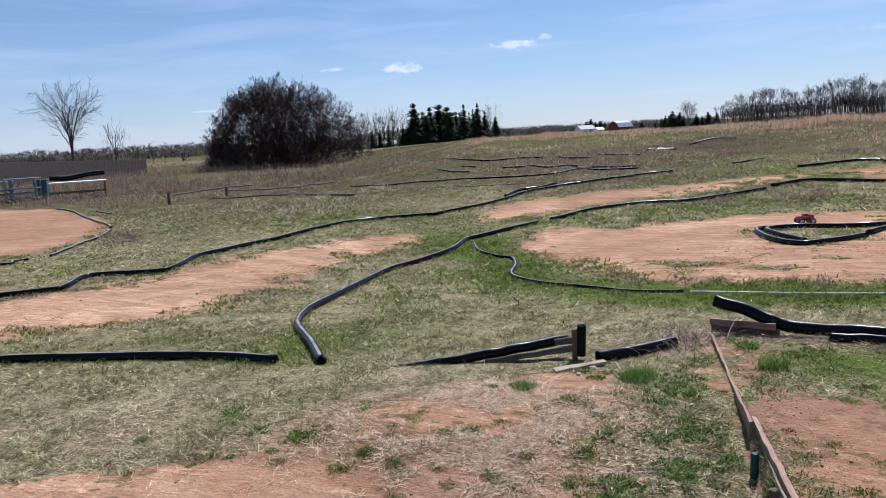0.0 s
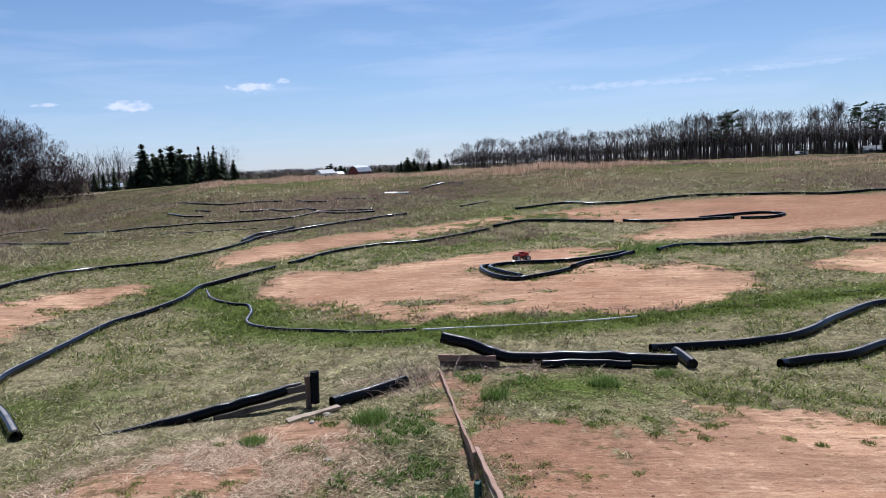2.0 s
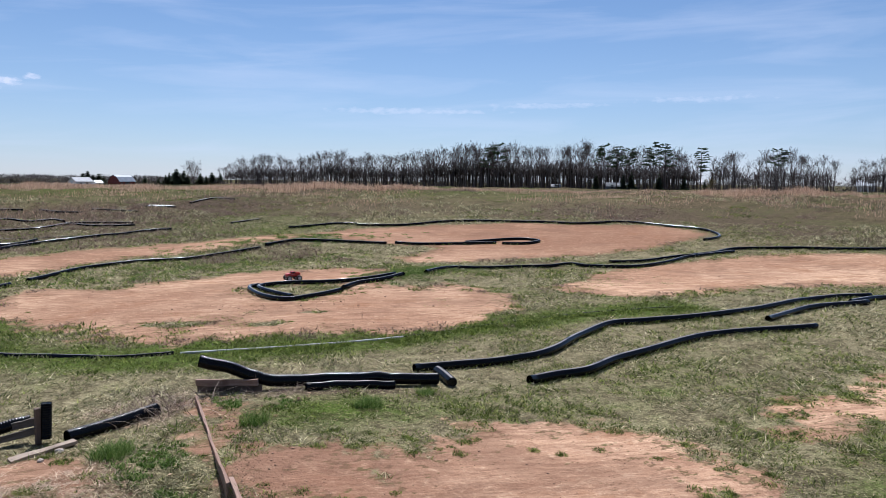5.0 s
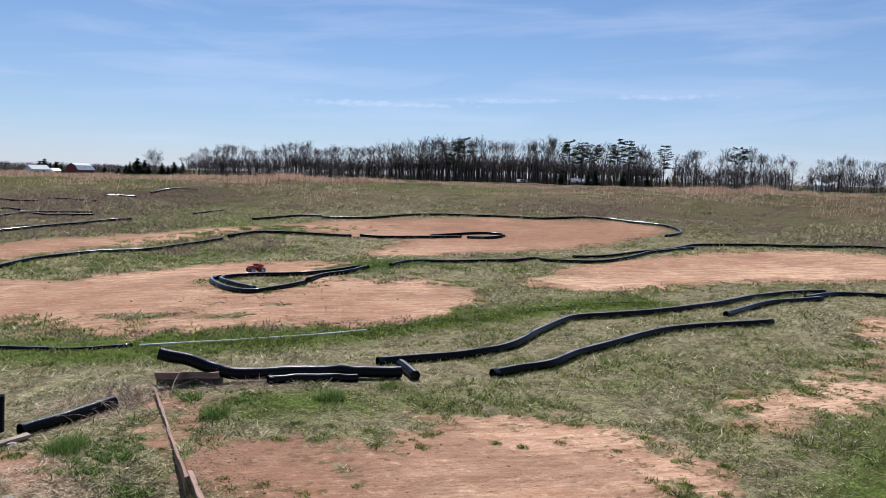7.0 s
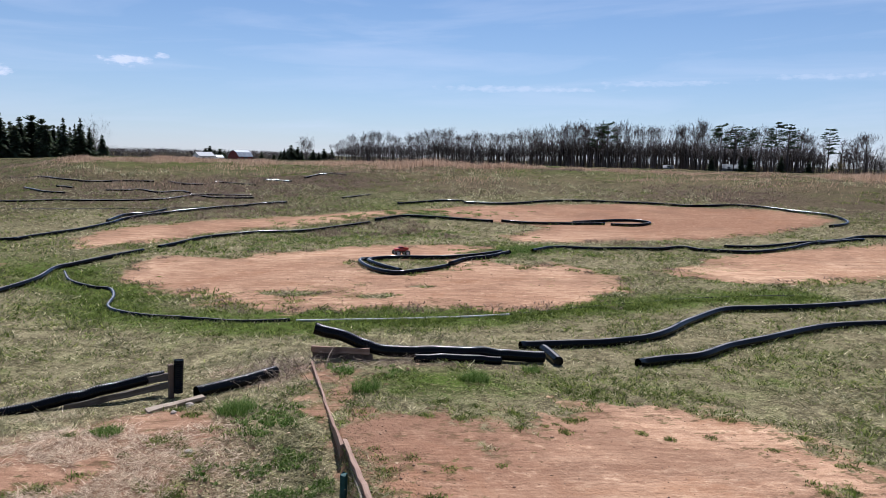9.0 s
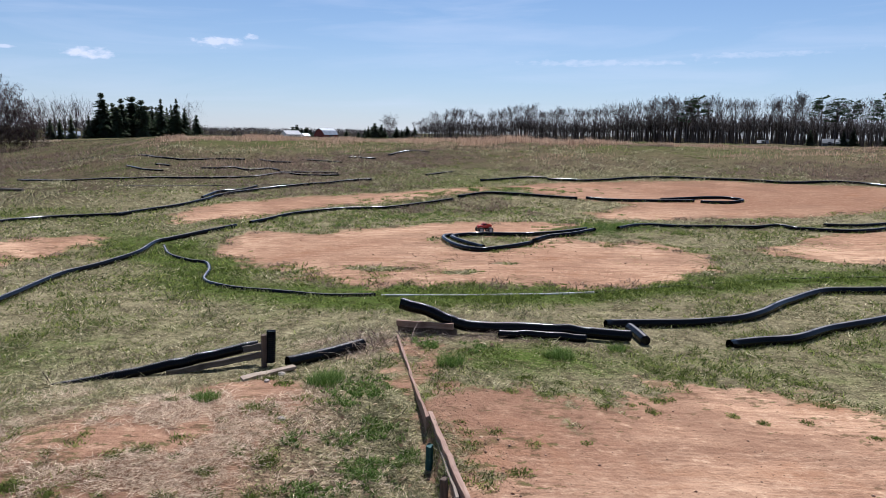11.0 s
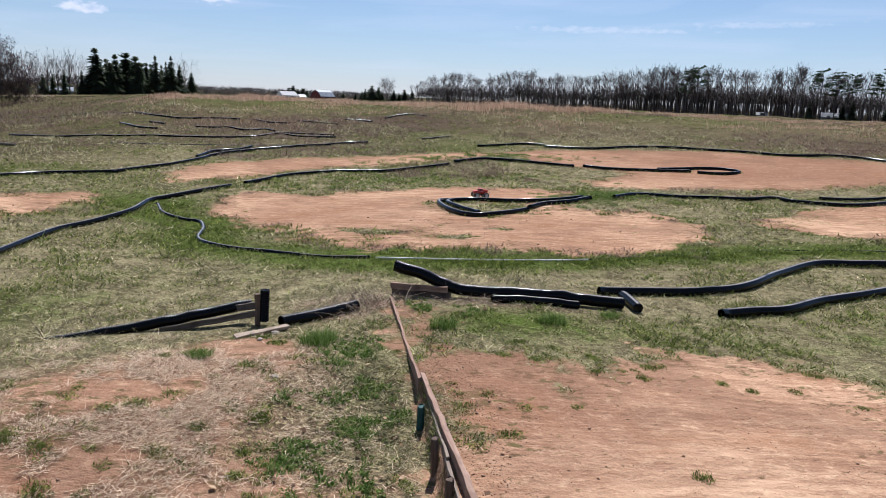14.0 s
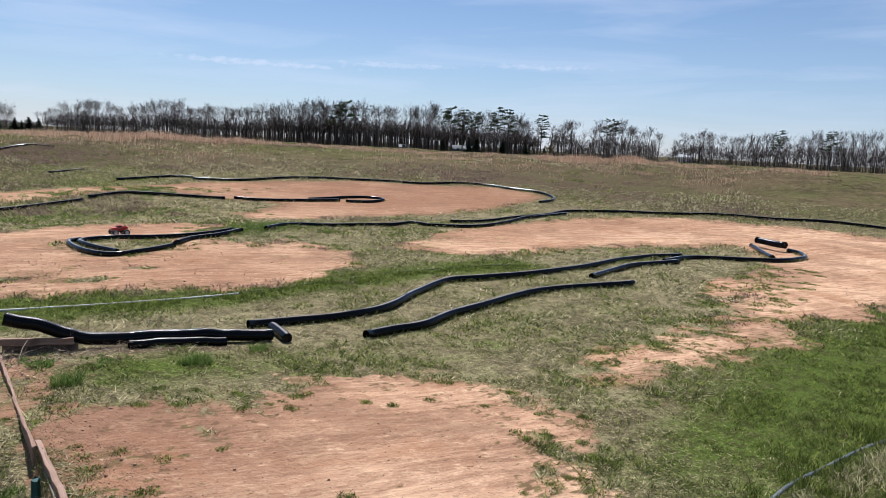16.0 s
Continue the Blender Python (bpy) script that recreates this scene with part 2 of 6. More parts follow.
def wood_material(name, a, b, along=(1, 14, 14)):
    k = Mat(name)
    co = k.coords(scale=along)
    g, s = k.noise(co, 2.2, 6, 0.65, 0.6), k.noise(k.coords(), 5, 4)
    col = k.mix(k.ramp(g, 0.3, 0.7), a, b)
    col = k.mix(k.math("MULTIPLY", k.ramp(s, 0.5, 0.75), 0.6), col, (a[0] * 0.45, a[1] * 0.42, a[2] * 0.40))
    k.bump(g, 0.5, 0.004)
    return k.done(col, 0.82, spec=0.2)


def plain(name, a, b, scale=3.0, rough=0.7, metal=0.0, spec=0.3, bump=0.0):
    k = Mat(name)
    n = k.noise(k.coords(), scale, 5, 0.6)
    if bump:
        k.bump(n, bump, 0.02)
    return k.done(k.mix(k.ramp(n, 0.3, 0.7), a, b), rough, metal, spec)


def bark(name, a, b):
    k = Mat(name)
    n = k.noise(k.coords(scale=(1, 1, 0.3)), 3.0, 5, 0.6)
    col = k.mix(k.ramp(n, 0.3, 0.7), a, b)
    col = k.mix(k.math("MULTIPLY", k.random(), 0.5), col, (a[0] * 0.55, a[1] * 0.55, a[2] * 0.6))
    return k.done(col, 0.9, spec=0.1)


M_GROUND = ground_material()
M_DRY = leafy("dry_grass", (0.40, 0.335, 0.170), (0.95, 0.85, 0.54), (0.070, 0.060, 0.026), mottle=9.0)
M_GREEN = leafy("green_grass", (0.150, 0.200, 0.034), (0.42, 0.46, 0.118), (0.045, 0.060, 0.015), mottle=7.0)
M_WEED = leafy("green_weed", (0.045, 0.088, 0.016), (0.135, 0.215, 0.042), (0.28, 0.34, 0.11), thin=0.35)
M_STRAW = leafy("straw", (0.52, 0.38, 0.255), (0.92, 0.75, 0.55), (0.17, 0.100, 0.060), thin=0.3)
M_LITTER = leafy("dry_leaf", (0.30, 0.19, 0.11), (0.50, 0.36, 0.23), (0.14, 0.08, 0.05), thin=0.2)
M_TALL = leafy("tall_weed", (0.50, 0.33, 0.225), (0.66, 0.47, 0.33), (0.26, 0.165, 0.11), thin=0.5)
M_BRUSH = leafy("brush", (0.215, 0.150, 0.112), (0.36, 0.265, 0.20), (0.11, 0.070, 0.055), thin=0.3)
M_STALK = leafy("dead_stalk", (0.22, 0.155, 0.115), (0.46, 0.36, 0.27), (0.10, 0.065, 0.05), thin=0.15)
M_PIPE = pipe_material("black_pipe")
# old pipes: a wider band of lit top and dust put into the colour
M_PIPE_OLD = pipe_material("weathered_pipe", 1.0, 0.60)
M_PALE = plain("pale_hose", (0.30, 0.29, 0.26), (0.62, 0.60, 0.55), 2.5, 0.6)
M_WOOD = wood_material("weathered_board", (0.18, 0.135, 0.105), (0.32, 0.255, 0.20))
M_WOOD_RED = wood_material("red_brown_board", (0.22, 0.13, 0.092), (0.36, 0.24, 0.18))
M_WOOD_DARK = wood_material("dark_stake", (0.09, 0.06, 0.045), (0.16, 0.11, 0.08), (14, 14, 1))
M_WOOD_GREY = wood_material("dark_board", (0.085, 0.068, 0.056), (0.16, 0.13, 0.105))
M_PLANK = wood_material("pale_plank", (0.25, 0.185, 0.135), (0.40, 0.31, 0.235))
M_TEAL = plain("teal_strap", (0.012, 0.05, 0.048), (0.02, 0.075, 0.07), 20)
M_BARK = bark("grey_bark", (0.085, 0.069, 0.064), (0.150, 0.124, 0.114))
M_TWIG = bark("twig", (0.085, 0.067, 0.062), (0.135, 0.108, 0.100))
M_BUD = bark("budding_twig", (0.20, 0.155, 0.085), (0.29, 0.225, 0.125))
M_BUSH = bark("thicket_twig", (0.070, 0.045, 0.041), (0.125, 0.083, 0.074))
M_SPRUCE = leafy("spruce_needles", (0.075, 0.105, 0.058), (0.135, 0.165, 0.090), (0.10, 0.096, 0.066), thin=0.5)
M_PINE = leafy("pine_needles", (0.040, 0.066, 0.034), (0.068, 0.098, 0.050), thin=0.3)
M_FAR = leafy("far_wood", (0.066, 0.053, 0.051), (0.110, 0.090, 0.085), (0.048, 0.043, 0.042), thin=0.1)
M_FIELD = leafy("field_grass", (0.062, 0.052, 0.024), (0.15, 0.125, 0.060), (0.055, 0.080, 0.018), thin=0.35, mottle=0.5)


# ---- building blocks ----
def part(name, bm, material, parent=None, label=""):
    """Links a bmesh as one mesh object, under a thing if one is given."""
    me = bpy.data.meshes.new(name)
    bm.to_mesh(me)
    bm.free()
    me.materials.append(material)
    ob = new(name, me)
    if parent:
        ob.parent = parent
    if label:
        ob["label"] = label
    return ob


def from_arrays(name, verts, faces, material, parent=None, smooth=False):
    """A mesh object from arrays of corners and of equal-sided faces."""
    verts, faces = np.asarray(verts, np.float32), np.asarray(faces, np.int32)
    me = bpy.data.meshes.new(name)
    n, k = faces.shape
    me.vertices.add(len(verts))
    me.vertices.foreach_set("co", verts.ravel())
    me.loops.add(n * k)
    me.loops.foreach_set("vertex_index", faces.ravel())
    me.polygons.add(n)
    me.polygons.foreach_set("loop_start", np.arange(0, n * k, k, dtype=np.int32))
    if smooth:
        me.polygons.foreach_set("use_smooth", np.ones(n, bool))
    me.update(calc_edges=True)
    me.materials.append(material)
    ob = new(name, me)
    if parent:
        ob.parent = parent
    return ob


def holder(name, x, y, z=0.0, turn=0.0):
    ob = new(name)
    ob.matrix_world = pose(x, y, z, 0, 0, turn)
    ob.empty_display_size = 0.1
    return ob


def box(bm, size, m=None, bevel=0.0):
    """A bevelled block of the given size, its middle at the origin of m."""
    r = bmesh.ops.create_cube(bm, size=1.0)
    bmesh.ops.scale(bm, vec=size, verts=r["verts"])
    if bevel:
        es = list({e for v in r["verts"] for e in v.link_edges})
        r2 = bmesh.ops.bevel(bm, geom=es, offset=bevel, segments=1, affect="EDGES")
        vs = list({v for f in r2["faces"] for v in f.verts} | {v for v in r["verts"] if v.is_valid})
    else:
        vs = r["verts"]
    if m is not None:
        bmesh.ops.transform(bm, matrix=m, verts=vs)
    return vs


def sstep(a, b, v):
    t = np.clip((v - a) / (b - a), 0.0, 1.0)
    return t * t * (3 - 2 * t)


def bump(x, y, cx, cy, rx, ry, turn=0.0):
    c, s = np.cos(np.radians(turn)), np.sin(np.radians(turn))
    u, v = ((x - cx) * c + (y - cy) * s) / rx, (-(x - cx) * s + (y - cy) * c) / ry
    return np.exp(-(u * u + v * v))


def vnoise(x, y, seed=0):
    """Smooth value noise from 0 to 1."""
    x, y = np.asarray(x, float), np.asarray(y, float)
    xi, yi = np.floor(x).astype(np.int64), np.floor(y).astype(np.int64)
    fx, fy = x - xi, y - yi
    fx, fy = fx * fx * (3 - 2 * fx), fy * fy * (3 - 2 * fy)

    def corner(a, b):
        h = (a * 374761393 + b * 668265263 + seed * 974634777) & 0x7FFFFFFF
        h = ((h ^ (h >> 13)) * 1274126177) & 0x7FFFFFFF
        return ((h ^ (h >> 16)) & 0xFFFF) / 65535.0

    a, b, c, d = corner(xi, yi), corner(xi + 1, yi), corner(xi, yi + 1), corner(xi + 1, yi + 1)
    return (a * (1 - fx) + b * fx) * (1 - fy) + (c * (1 - fx) + d * fx) * fy


# ---- the lie of the land ----
def board_side(x, y):
    """How far a place lies to the right of the track's edge boards."""
    return x - (1.62 + (y - 3.16) * 0.277)


def ground_z(x, y):
    r = np.hypot(x, y + 1.0)
    az = np.degrees(np.arctan2(x, y + 1.0))
    bank = sstep(-9, 6, az) * (1 - sstep(120, 160, az))
    z = bank * (1.75 * sstep(19, 47, r) - 1.15 * sstep(58, 130, r) - 1.5 * sstep(130, 320, r) - 2.1 * sstep(320, 480, r))
    z = z + (1 - bank) * (0.45 * sstep(25, 70, r) - 1.65 * sstep(75, 210, r) - 0.8 * sstep(210, 400, r))
    z = z - 0.22 * bump(x, y, 0.5, 12.5, 4.0, 4.0)  # hollow round the kinked pipe
    z = z + 0.22 * bump(x, y, -0.6, 4.6, 1.7, 1.4)  # straw mound
    z = z + 0.20 * bump(x, y, 2.6, 5.0, 1.9, 2.6)  # raised corner behind the boards
    z = z + 0.14 * bump(x, y, 10.4, 13.6, 2.2, 1.2)
    z = z + 0.25 * bump(x, y, 11.0, 21.0, 3.5, 1.5)
    z = z + 0.26 * bump(x, y, 13.2, 33.3, 2.6, 1.3, 8)  # knoll of dark soil on the bank
    side = board_side(x, y)
    drop = (1 - sstep(-0.05, 0.02, side)) * np.exp(-((side / 1.2) ** 2))
    return z - 0.19 * drop * sstep(5.0, 3.3, y) * sstep(0.5, 2.0, y)


def lumps(x, y):
    """Small unevenness of the ground."""
    r = np.hypot(x, y + 1.0)
    soft = sstep(2.0, 5.0, r)
    rough = sstep(31, 37, r) * (1 - sstep(60, 90, r))
    hummock = rough * (0.20 * (vnoise(x * 0.42, y * 0.42, 8) - 0.5) + 0.11 * (vnoise(x * 1.2, y * 1.2, 9) - 0.5))
    return hummock + soft * (0.05 * (vnoise(x * 0.7, y * 0.7, 3) - 0.5) + 0.022 * (vnoise(x * 2.6, y * 2.6, 5) - 0.5) + 0.016 * (1 - sstep(9, 16, r)) * (vnoise(x * 7.5, y * 7.5, 6) - 0.5))


def surface_z(x, y):
    return ground_z(x, y) + lumps(x, y)


def sz1(x, y):
    return float(surface_z(np.array([x]), np.array([y]))[0])


# the pipes that edge the track, in plan
PIPES = {}
PIPES["A"] = ("long black plastic drain pipe lying in short grass", [(-7.4, 7.35), (-6.4, 7.45), (-5.49, 7.46), (-4.82, 7.44), (-4.14, 7.37), (-3.45, 7.25), (-2.75, 7.06), (-2.14, 6.76)])
PIPES["B"] = ("black drain pipe curving up to the lane", [(-1.63, 6.65), (-1.85, 7.44), (-2.11, 8.21), (-2.22, 8.76), (-2.19, 9.47), (-2, 10.22), (-1.65, 11.34), (-1.13, 12.8), (-0.48, 13.69), (0.14, 14.63), (0.51, 15.63), (0.87, 16.01), (1.6, 16.59), (2.43, 17.31)])
PIPES["E"] = ("kinked black drain pipe edging the oval", [(0.66, 15.45), (0.71, 14.46), (1.03, 13.8), (1.29, 13.58), (1.28, 12.91), (1.09, 12.03), (1.16, 11.4), (1.46, 10.83), (1.84, 10.39), (2.18, 9.92), (2.56, 9.44), (2.98, 9.22), (3.2, 9.13)])
PIPES["E2"] = ("pale thin hose lying in green grass", [(3.28, 9.11), (4.23, 8.63), (5.28, 8.18), (6.29, 8.01)])
PIPES["E3"] = ("thin dark hose sunk in green grass", [(6.29, 8.01), (7.34, 7.92), (8.5, 7.83), (9.7, 7.65), (10.96, 7.43), (12.11, 7.04)])
PIPES["F"] = ("long wavy black drain pipe beside the dirt lane", [(-11, 10.6), (-9.2, 11.1), (-7.72, 11.5), (-7.25, 11.69), (-6.87, 11.92), (-6.9, 12.87), (-6.46, 13.09), (-5.93, 13.13), (-5.47, 13.37), (-5.36, 14.88), (-4.96, 15.68), (-4.51, 16.55), (-3.97, 17.3), (-3.29, 18.5), (-2.49, 19.6), (-1.56, 20.19), (-0.58, 20.2), (-0.01, 20.16)])
PIPES["G"] = ("black drain pipe along the upper lane edge", [(-0.17, 20.12), (0.43, 20.7), (1.52, 21.67), (2.35, 22.7), (2.84, 23.55), (4.17, 24.58), (5.48, 25.07), (6.82, 25.53), (7.98, 25.93), (8.81, 25.89)])
PIPES["L1"] = ("long old faded pipe on the rough grass", [(-3.7, 33.2), (-2.5, 31.4), (-1.0, 30.2), (0.6, 28.8), (2.1, 28.0), (3.44, 27.8), (4.85, 27.85), (5.45, 28.3), (5.95, 28.7), (6.6, 28.0), (7.3, 27.7), (8.03, 27.56)])
PIPES["L2"] = ("old faded pipe laid beside another", [(5.9, 28.86), (6.64, 28.71), (7.35, 28.38), (8.12, 28.07)])
PIPES["L3"] = ("old weathered wavy pipe on dark soil", [(3.05, 30.4), (3.76, 30.17), (4.32, 30.35), (4.72, 29.6), (5.19, 29.7), (5.78, 30.1), (6.02, 29.43)])
PIPES["L4"] = ("thin bleached pipe along the lane edge", [(-0.17, 27.28), (1.77, 26.25), (3.19, 26.03), (4.49, 25.91), (5.79, 25.53)])
PIPES["L5"] = ("old weathered pipe half hidden in grass", [(0.97, 36.3), (1.77, 34.5), (2.72, 33.6), (4.04, 33.13), (5.22, 32.8)])
PIPES["L6"] = ("short old weathered pipe in rough grass", [(5.82, 32.77), (6.31, 31.92), (7.13, 31.5)])
PIPES["L7"] = ("short old pipe lying below the bank", [(7.67, 32.24), (8.45, 31.58), (9.1, 30.94)])
PIPES["L8"] = ("bent old pipe end in dead weeds", [(0.36, 33.01), (0.86, 31.22), (1.61, 30.29)])
PIPES["L9"] = ("short old pipe among dead weeds", [(1.48, 32.31), (2.0, 31.44)])
PIPES["L10"] = ("old weathered pipe below the grassy bank", [(9.81, 32.1), (11.08, 31.97)])
PIPES["L11"] = ("old weathered pipe on the soil knoll", [(11.92, 32.55), (12.75, 32.9), (14.22, 32.94)])
PIPES["L12"] = ("short weathered pipe on the bank", [(11.37, 26.61), (12.15, 26.97), (12.89, 27.31)])
PIPES["L13"] = ("thin old pipe sunk in the rough field", [(-6.1, 44.5), (-3.74, 42.6), (-2.19, 40.7), (-0.34, 37.9), (0.9, 36.4)])
PIPES["F2"] = ("second black drain pipe overlapping the first", [(2.31, 23.14), (2.75, 24.02), (3.06, 24.4), (3.72, 24.67), (4.38, 25.32)])
PIPES["H"] = ("black drain pipe between lane and oval", [(2.87, 17.8), (3.48, 18.39), (4.32, 19.16), (5.13, 19.53), (6.09, 19.68), (7.03, 19.59), (8.13, 19.78), (8.9, 19.9), (9.51, 20.01)])
PIPES["I"] = ("black drain pipe curved over the grassy hump", [(9.79, 20.19), (10.47, 20.38), (11.11, 20.42), (11.82, 20.18), (12.52, 19.9), (13.73, 19.35)])
PIPES["J"] = ("straight black drain pipe in the upper loop", [(14.07, 19.34), (14.74, 18.79), (15.96, 18.18), (17.07, 17.56)])
PIPES["J2"] = ("black drain pipe bent into a narrow hairpin", [(16.29, 18.27), (17.35, 18.01), (18.17, 17.73), (18.54, 17.27), (18.44, 16.85), (17.82, 16.83), (17.14, 17.35)])
PIPES["K"] = ("short thick black drain pipe at the lane edge", [(12.8, 24.55), (13.78, 24.53), (14.86, 24.62), (15.6, 24.18)])
PIPES["K2"] = ("long black drain pipe round the upper loop", [(15.43, 23.91), (17, 22.92), (19.1, 22.65), (20.71, 21.66), (22.27, 19.98), (23.06, 18.89), (24.28, 18.19), (24.94, 17.34), (25.09, 15.91), (25.18, 14.78), (24.63, 13.77), (23.93, 13.35), (22.94, 13.27)])
PIPES["M1"] = ("black drain pipe leading into the island loop", [(10.02, 13.21), (9.16, 12.89), (8.49, 12.81), (7.96, 12.54)])
PIPES["M2"] = ("black drain pipe bent round the island", [(7.83, 12.38), (7.08, 12.06), (6.4, 11.99), (6.22, 12.65), (6.32, 13.56), (6.52, 14), (6.73, 14.03)])
PIPES["M3"] = ("black drain pipe folded inside the island loop", [(6.6, 12.26), (6.53, 13.02), (6.58, 13.74), (6.87, 14.02), (7.41, 13.97), (7.87, 13.5), (8.43, 13.18), (9.01, 13.14), (9.85, 13.31)])
PIPES["N"] = ("long black drain pipe along the middle lane", [(10.59, 13.06), (11.55, 13.37), (12.94, 13.43), (13.8, 13.25), (14.71, 12.88), (15.49, 12.78), (15.52, 12.2), (16.39, 11.59), (17.17, 11.44), (18.24, 11.46), (19.29, 11.62), (19.74, 11.54)])
PIPES["N2"] = ("second black drain pipe laid along the first", [(16.85, 12.52), (17.58, 12.11), (18.47, 11.99), (19.37, 11.85), (19.84, 11.6)])
PIPES["N3"] = ("black drain pipe end overlapping its neighbour", [(19.74, 11.54), (20.73, 11.42), (21.5, 11.33)])
PIPES["N4"] = ("thin black drain pipe along the far lane", [(19.77, 11.69), (20.78, 11.58), (21.95, 11.63), (22.79, 11.01), (24.07, 9.52), (25.41, 8.05), (26.02, 6.53), (26.69, 4.92), (26.78, 3.59), (26.6, 2), (26, 0.5)])
PIPES["C"] = ("wavy black drain pipe in dry grass", [(5.11, 6.13), (5.69, 6), (6.29, 5.83), (6.88, 5.79), (7.46, 5.92), (8.33, 6.27), (9.37, 6.55), (10.12, 6.4), (11.45, 6.09), (12.89, 5.94), (14.52, 5.88), (15.55, 5.69), (16.43, 5.33)])
PIPES["C2"] = ("black drain pipe looped round the lane end", [(15.17, 5.2), (16.34, 5.09), (16.77, 4.73), (17.4, 4.04), (17.86, 3.55), (18.49, 3.35), (19.13, 3.32), (19.86, 3.62), (20.13, 3.96)])
PIPES["C2b"] = ("short black drain pipe inside the lane end", [(20.22, 4.91), (19.18, 4.31), (18.34, 3.84)])
PIPES["C3"] = ("short black drain pipe beside a longer one", [(12.04, 5.26), (13.25, 5.38), (14.18, 5.33), (15.38, 4.97)])
PIPES["D"] = ("wavy black drain pipe with open end in grass", [(5.91, 4.94), (6.39, 4.92), (6.84, 4.85), (7.61, 5.01), (8.46, 5.06), (9.29, 5.13), (10.07, 5.1), (10.77, 4.87), (11.94, 4.4)])
PIPES["Q1"] = ("black drain pipe bent round the outer dirt corner", [(-15.85, 30.48), (-14.32, 28.67), (-12.24, 25.41), (-10.79, 23.25), (-10.14, 22.06)])
PIPES["Q2"] = ("black drain pipe edging the outer dirt corner", [(-9.81, 21.22), (-9.47, 19.58), (-9.42, 18.26), (-9.23, 16.36)])
PIPES["Q3"] = ("black drain pipe end beside the outer dirt", [(-9.57, 16), (-9.89, 15.88), (-9.94, 15.52), (-13, 15.6), (-15.5, 15)])
PIPES["LQ"] = ("thin old pipe lying by the outer corner", [(-13.18, 28.2), (-11.84, 26.74)])
# bare earth, in plan
DIRT = []
DIRT.append([(2.38, 5.7), (2.45, 5.1), (2.42, 4.55), (2.78, 3.9), (3.34, 3.82), (4.06, 3.83), (4.53, 3.75), (5.2, 3.34), (5.43, 2.9), (5.39, 2.42), (5.34, 1.91), (5.2, 1.62), (4.61, 1.69), (4.48, 1.41), (4.39, 1.13), (4.07, 1.18), (3.6, 0.6), (2.6, -1.2), (1, -1.4), (0.9, 0.8), (1.36, 2.2), (1.7, 3.4), (2.05, 4.7)])
DIRT.append([(12.95, 11.27), (15.06, 11.4), (18.32, 11.45), (21.78, 10.45), (24.16, 8.54), (25.32, 5.25), (25, 2.79), (25.5, 0.5), (21, -1.5), (16, -0.3), (12.95, 0.79), (11.71, 1.33), (10.1, 1.44), (8.91, 1.44), (8.22, 1.74), (7.48, 1.83), (6.51, 1.96), (7.04, 2.48), (8.3, 2.6), (10.09, 2.42), (13.09, 2.82), (16.04, 3.51), (19.36, 4.64), (19.8, 5.21), (17.55, 6.58), (15.28, 7.71), (12.68, 8.31), (11.67, 9.88)])
DIRT.append([(1.57, 14.85), (2.24, 16.04), (3.09, 16.42), (4.6, 16.12), (6.31, 16.35), (7.65, 16.35), (9.13, 16.06), (10.31, 15.69), (10.6, 14.76), (9.6, 13.1), (8.6, 12.5), (9, 12.2), (9.54, 11.89), (10.59, 11.99), (10.81, 11.26), (10.08, 9.44), (9.39, 8.74), (8.46, 8.35), (7.49, 8.1), (6.74, 8.18), (5.82, 8.9), (4.98, 9.22), (4.06, 9.69), (3.38, 10.3), (2.61, 11.71), (1.99, 13.15), (1.67, 14.11)])
DIRT.append([(1.22, 20.21), (2.73, 22.18), (4.31, 22.65), (5.97, 22.73), (7.8, 22.82), (9.39, 22.91), (11.23, 23.25), (12.98, 23.07), (11.82, 20.96), (9.99, 20.62), (8.47, 20.62), (5.91, 20.68), (4.57, 20.3), (3.1, 19.18), (1.08, 18.32)])
DIRT.append([(12.98, 23.07), (15.03, 23.18), (18, 22.37), (21.17, 20.81), (23.39, 18.31), (24.84, 16.73), (25.02, 14.91), (24.13, 13.9), (22.36, 13.84), (20.45, 13.59), (17.85, 13.74), (15.19, 14.67), (13.4, 15.13), (11.91, 15.84), (12.42, 16.83), (14.55, 17.63), (15.01, 18.52), (13.93, 19.3), (12.66, 20.13)])
DIRT.append([(-12, 9.3), (-7.54, 11.15), (-6.63, 11.81), (-5.68, 12.43), (-4.97, 13.89), (-3.88, 15.37), (-2.5, 16.6), (-0.59, 16.9), (-0.85, 15.83), (-1.81, 14.68), (-2.55, 12.96), (-2.96, 11.63), (-3.54, 10.09), (-4.18, 9.45), (-4.88, 9.19), (-5.8, 8.83), (-6.14, 8.62), (-9, 8), (-12, 7)])
DIRT.append([(-18.49, 30.98), (-16.07, 30.91), (-11.42, 24.85), (-10.15, 21.98), (-9.76, 19.34), (-9.88, 17.41), (-10.4, 16.34), (-14, 14), (-24, 16), (-26, 28)])
LOOP_ISLAND = [(7.83, 12.38), (7.08, 12.06), (6.4, 11.99), (6.22, 12.65), (6.32, 13.56), (6.52, 14), (6.87, 14.02), (7.41, 13.97), (7.87, 13.5), (8.43, 13.18)]


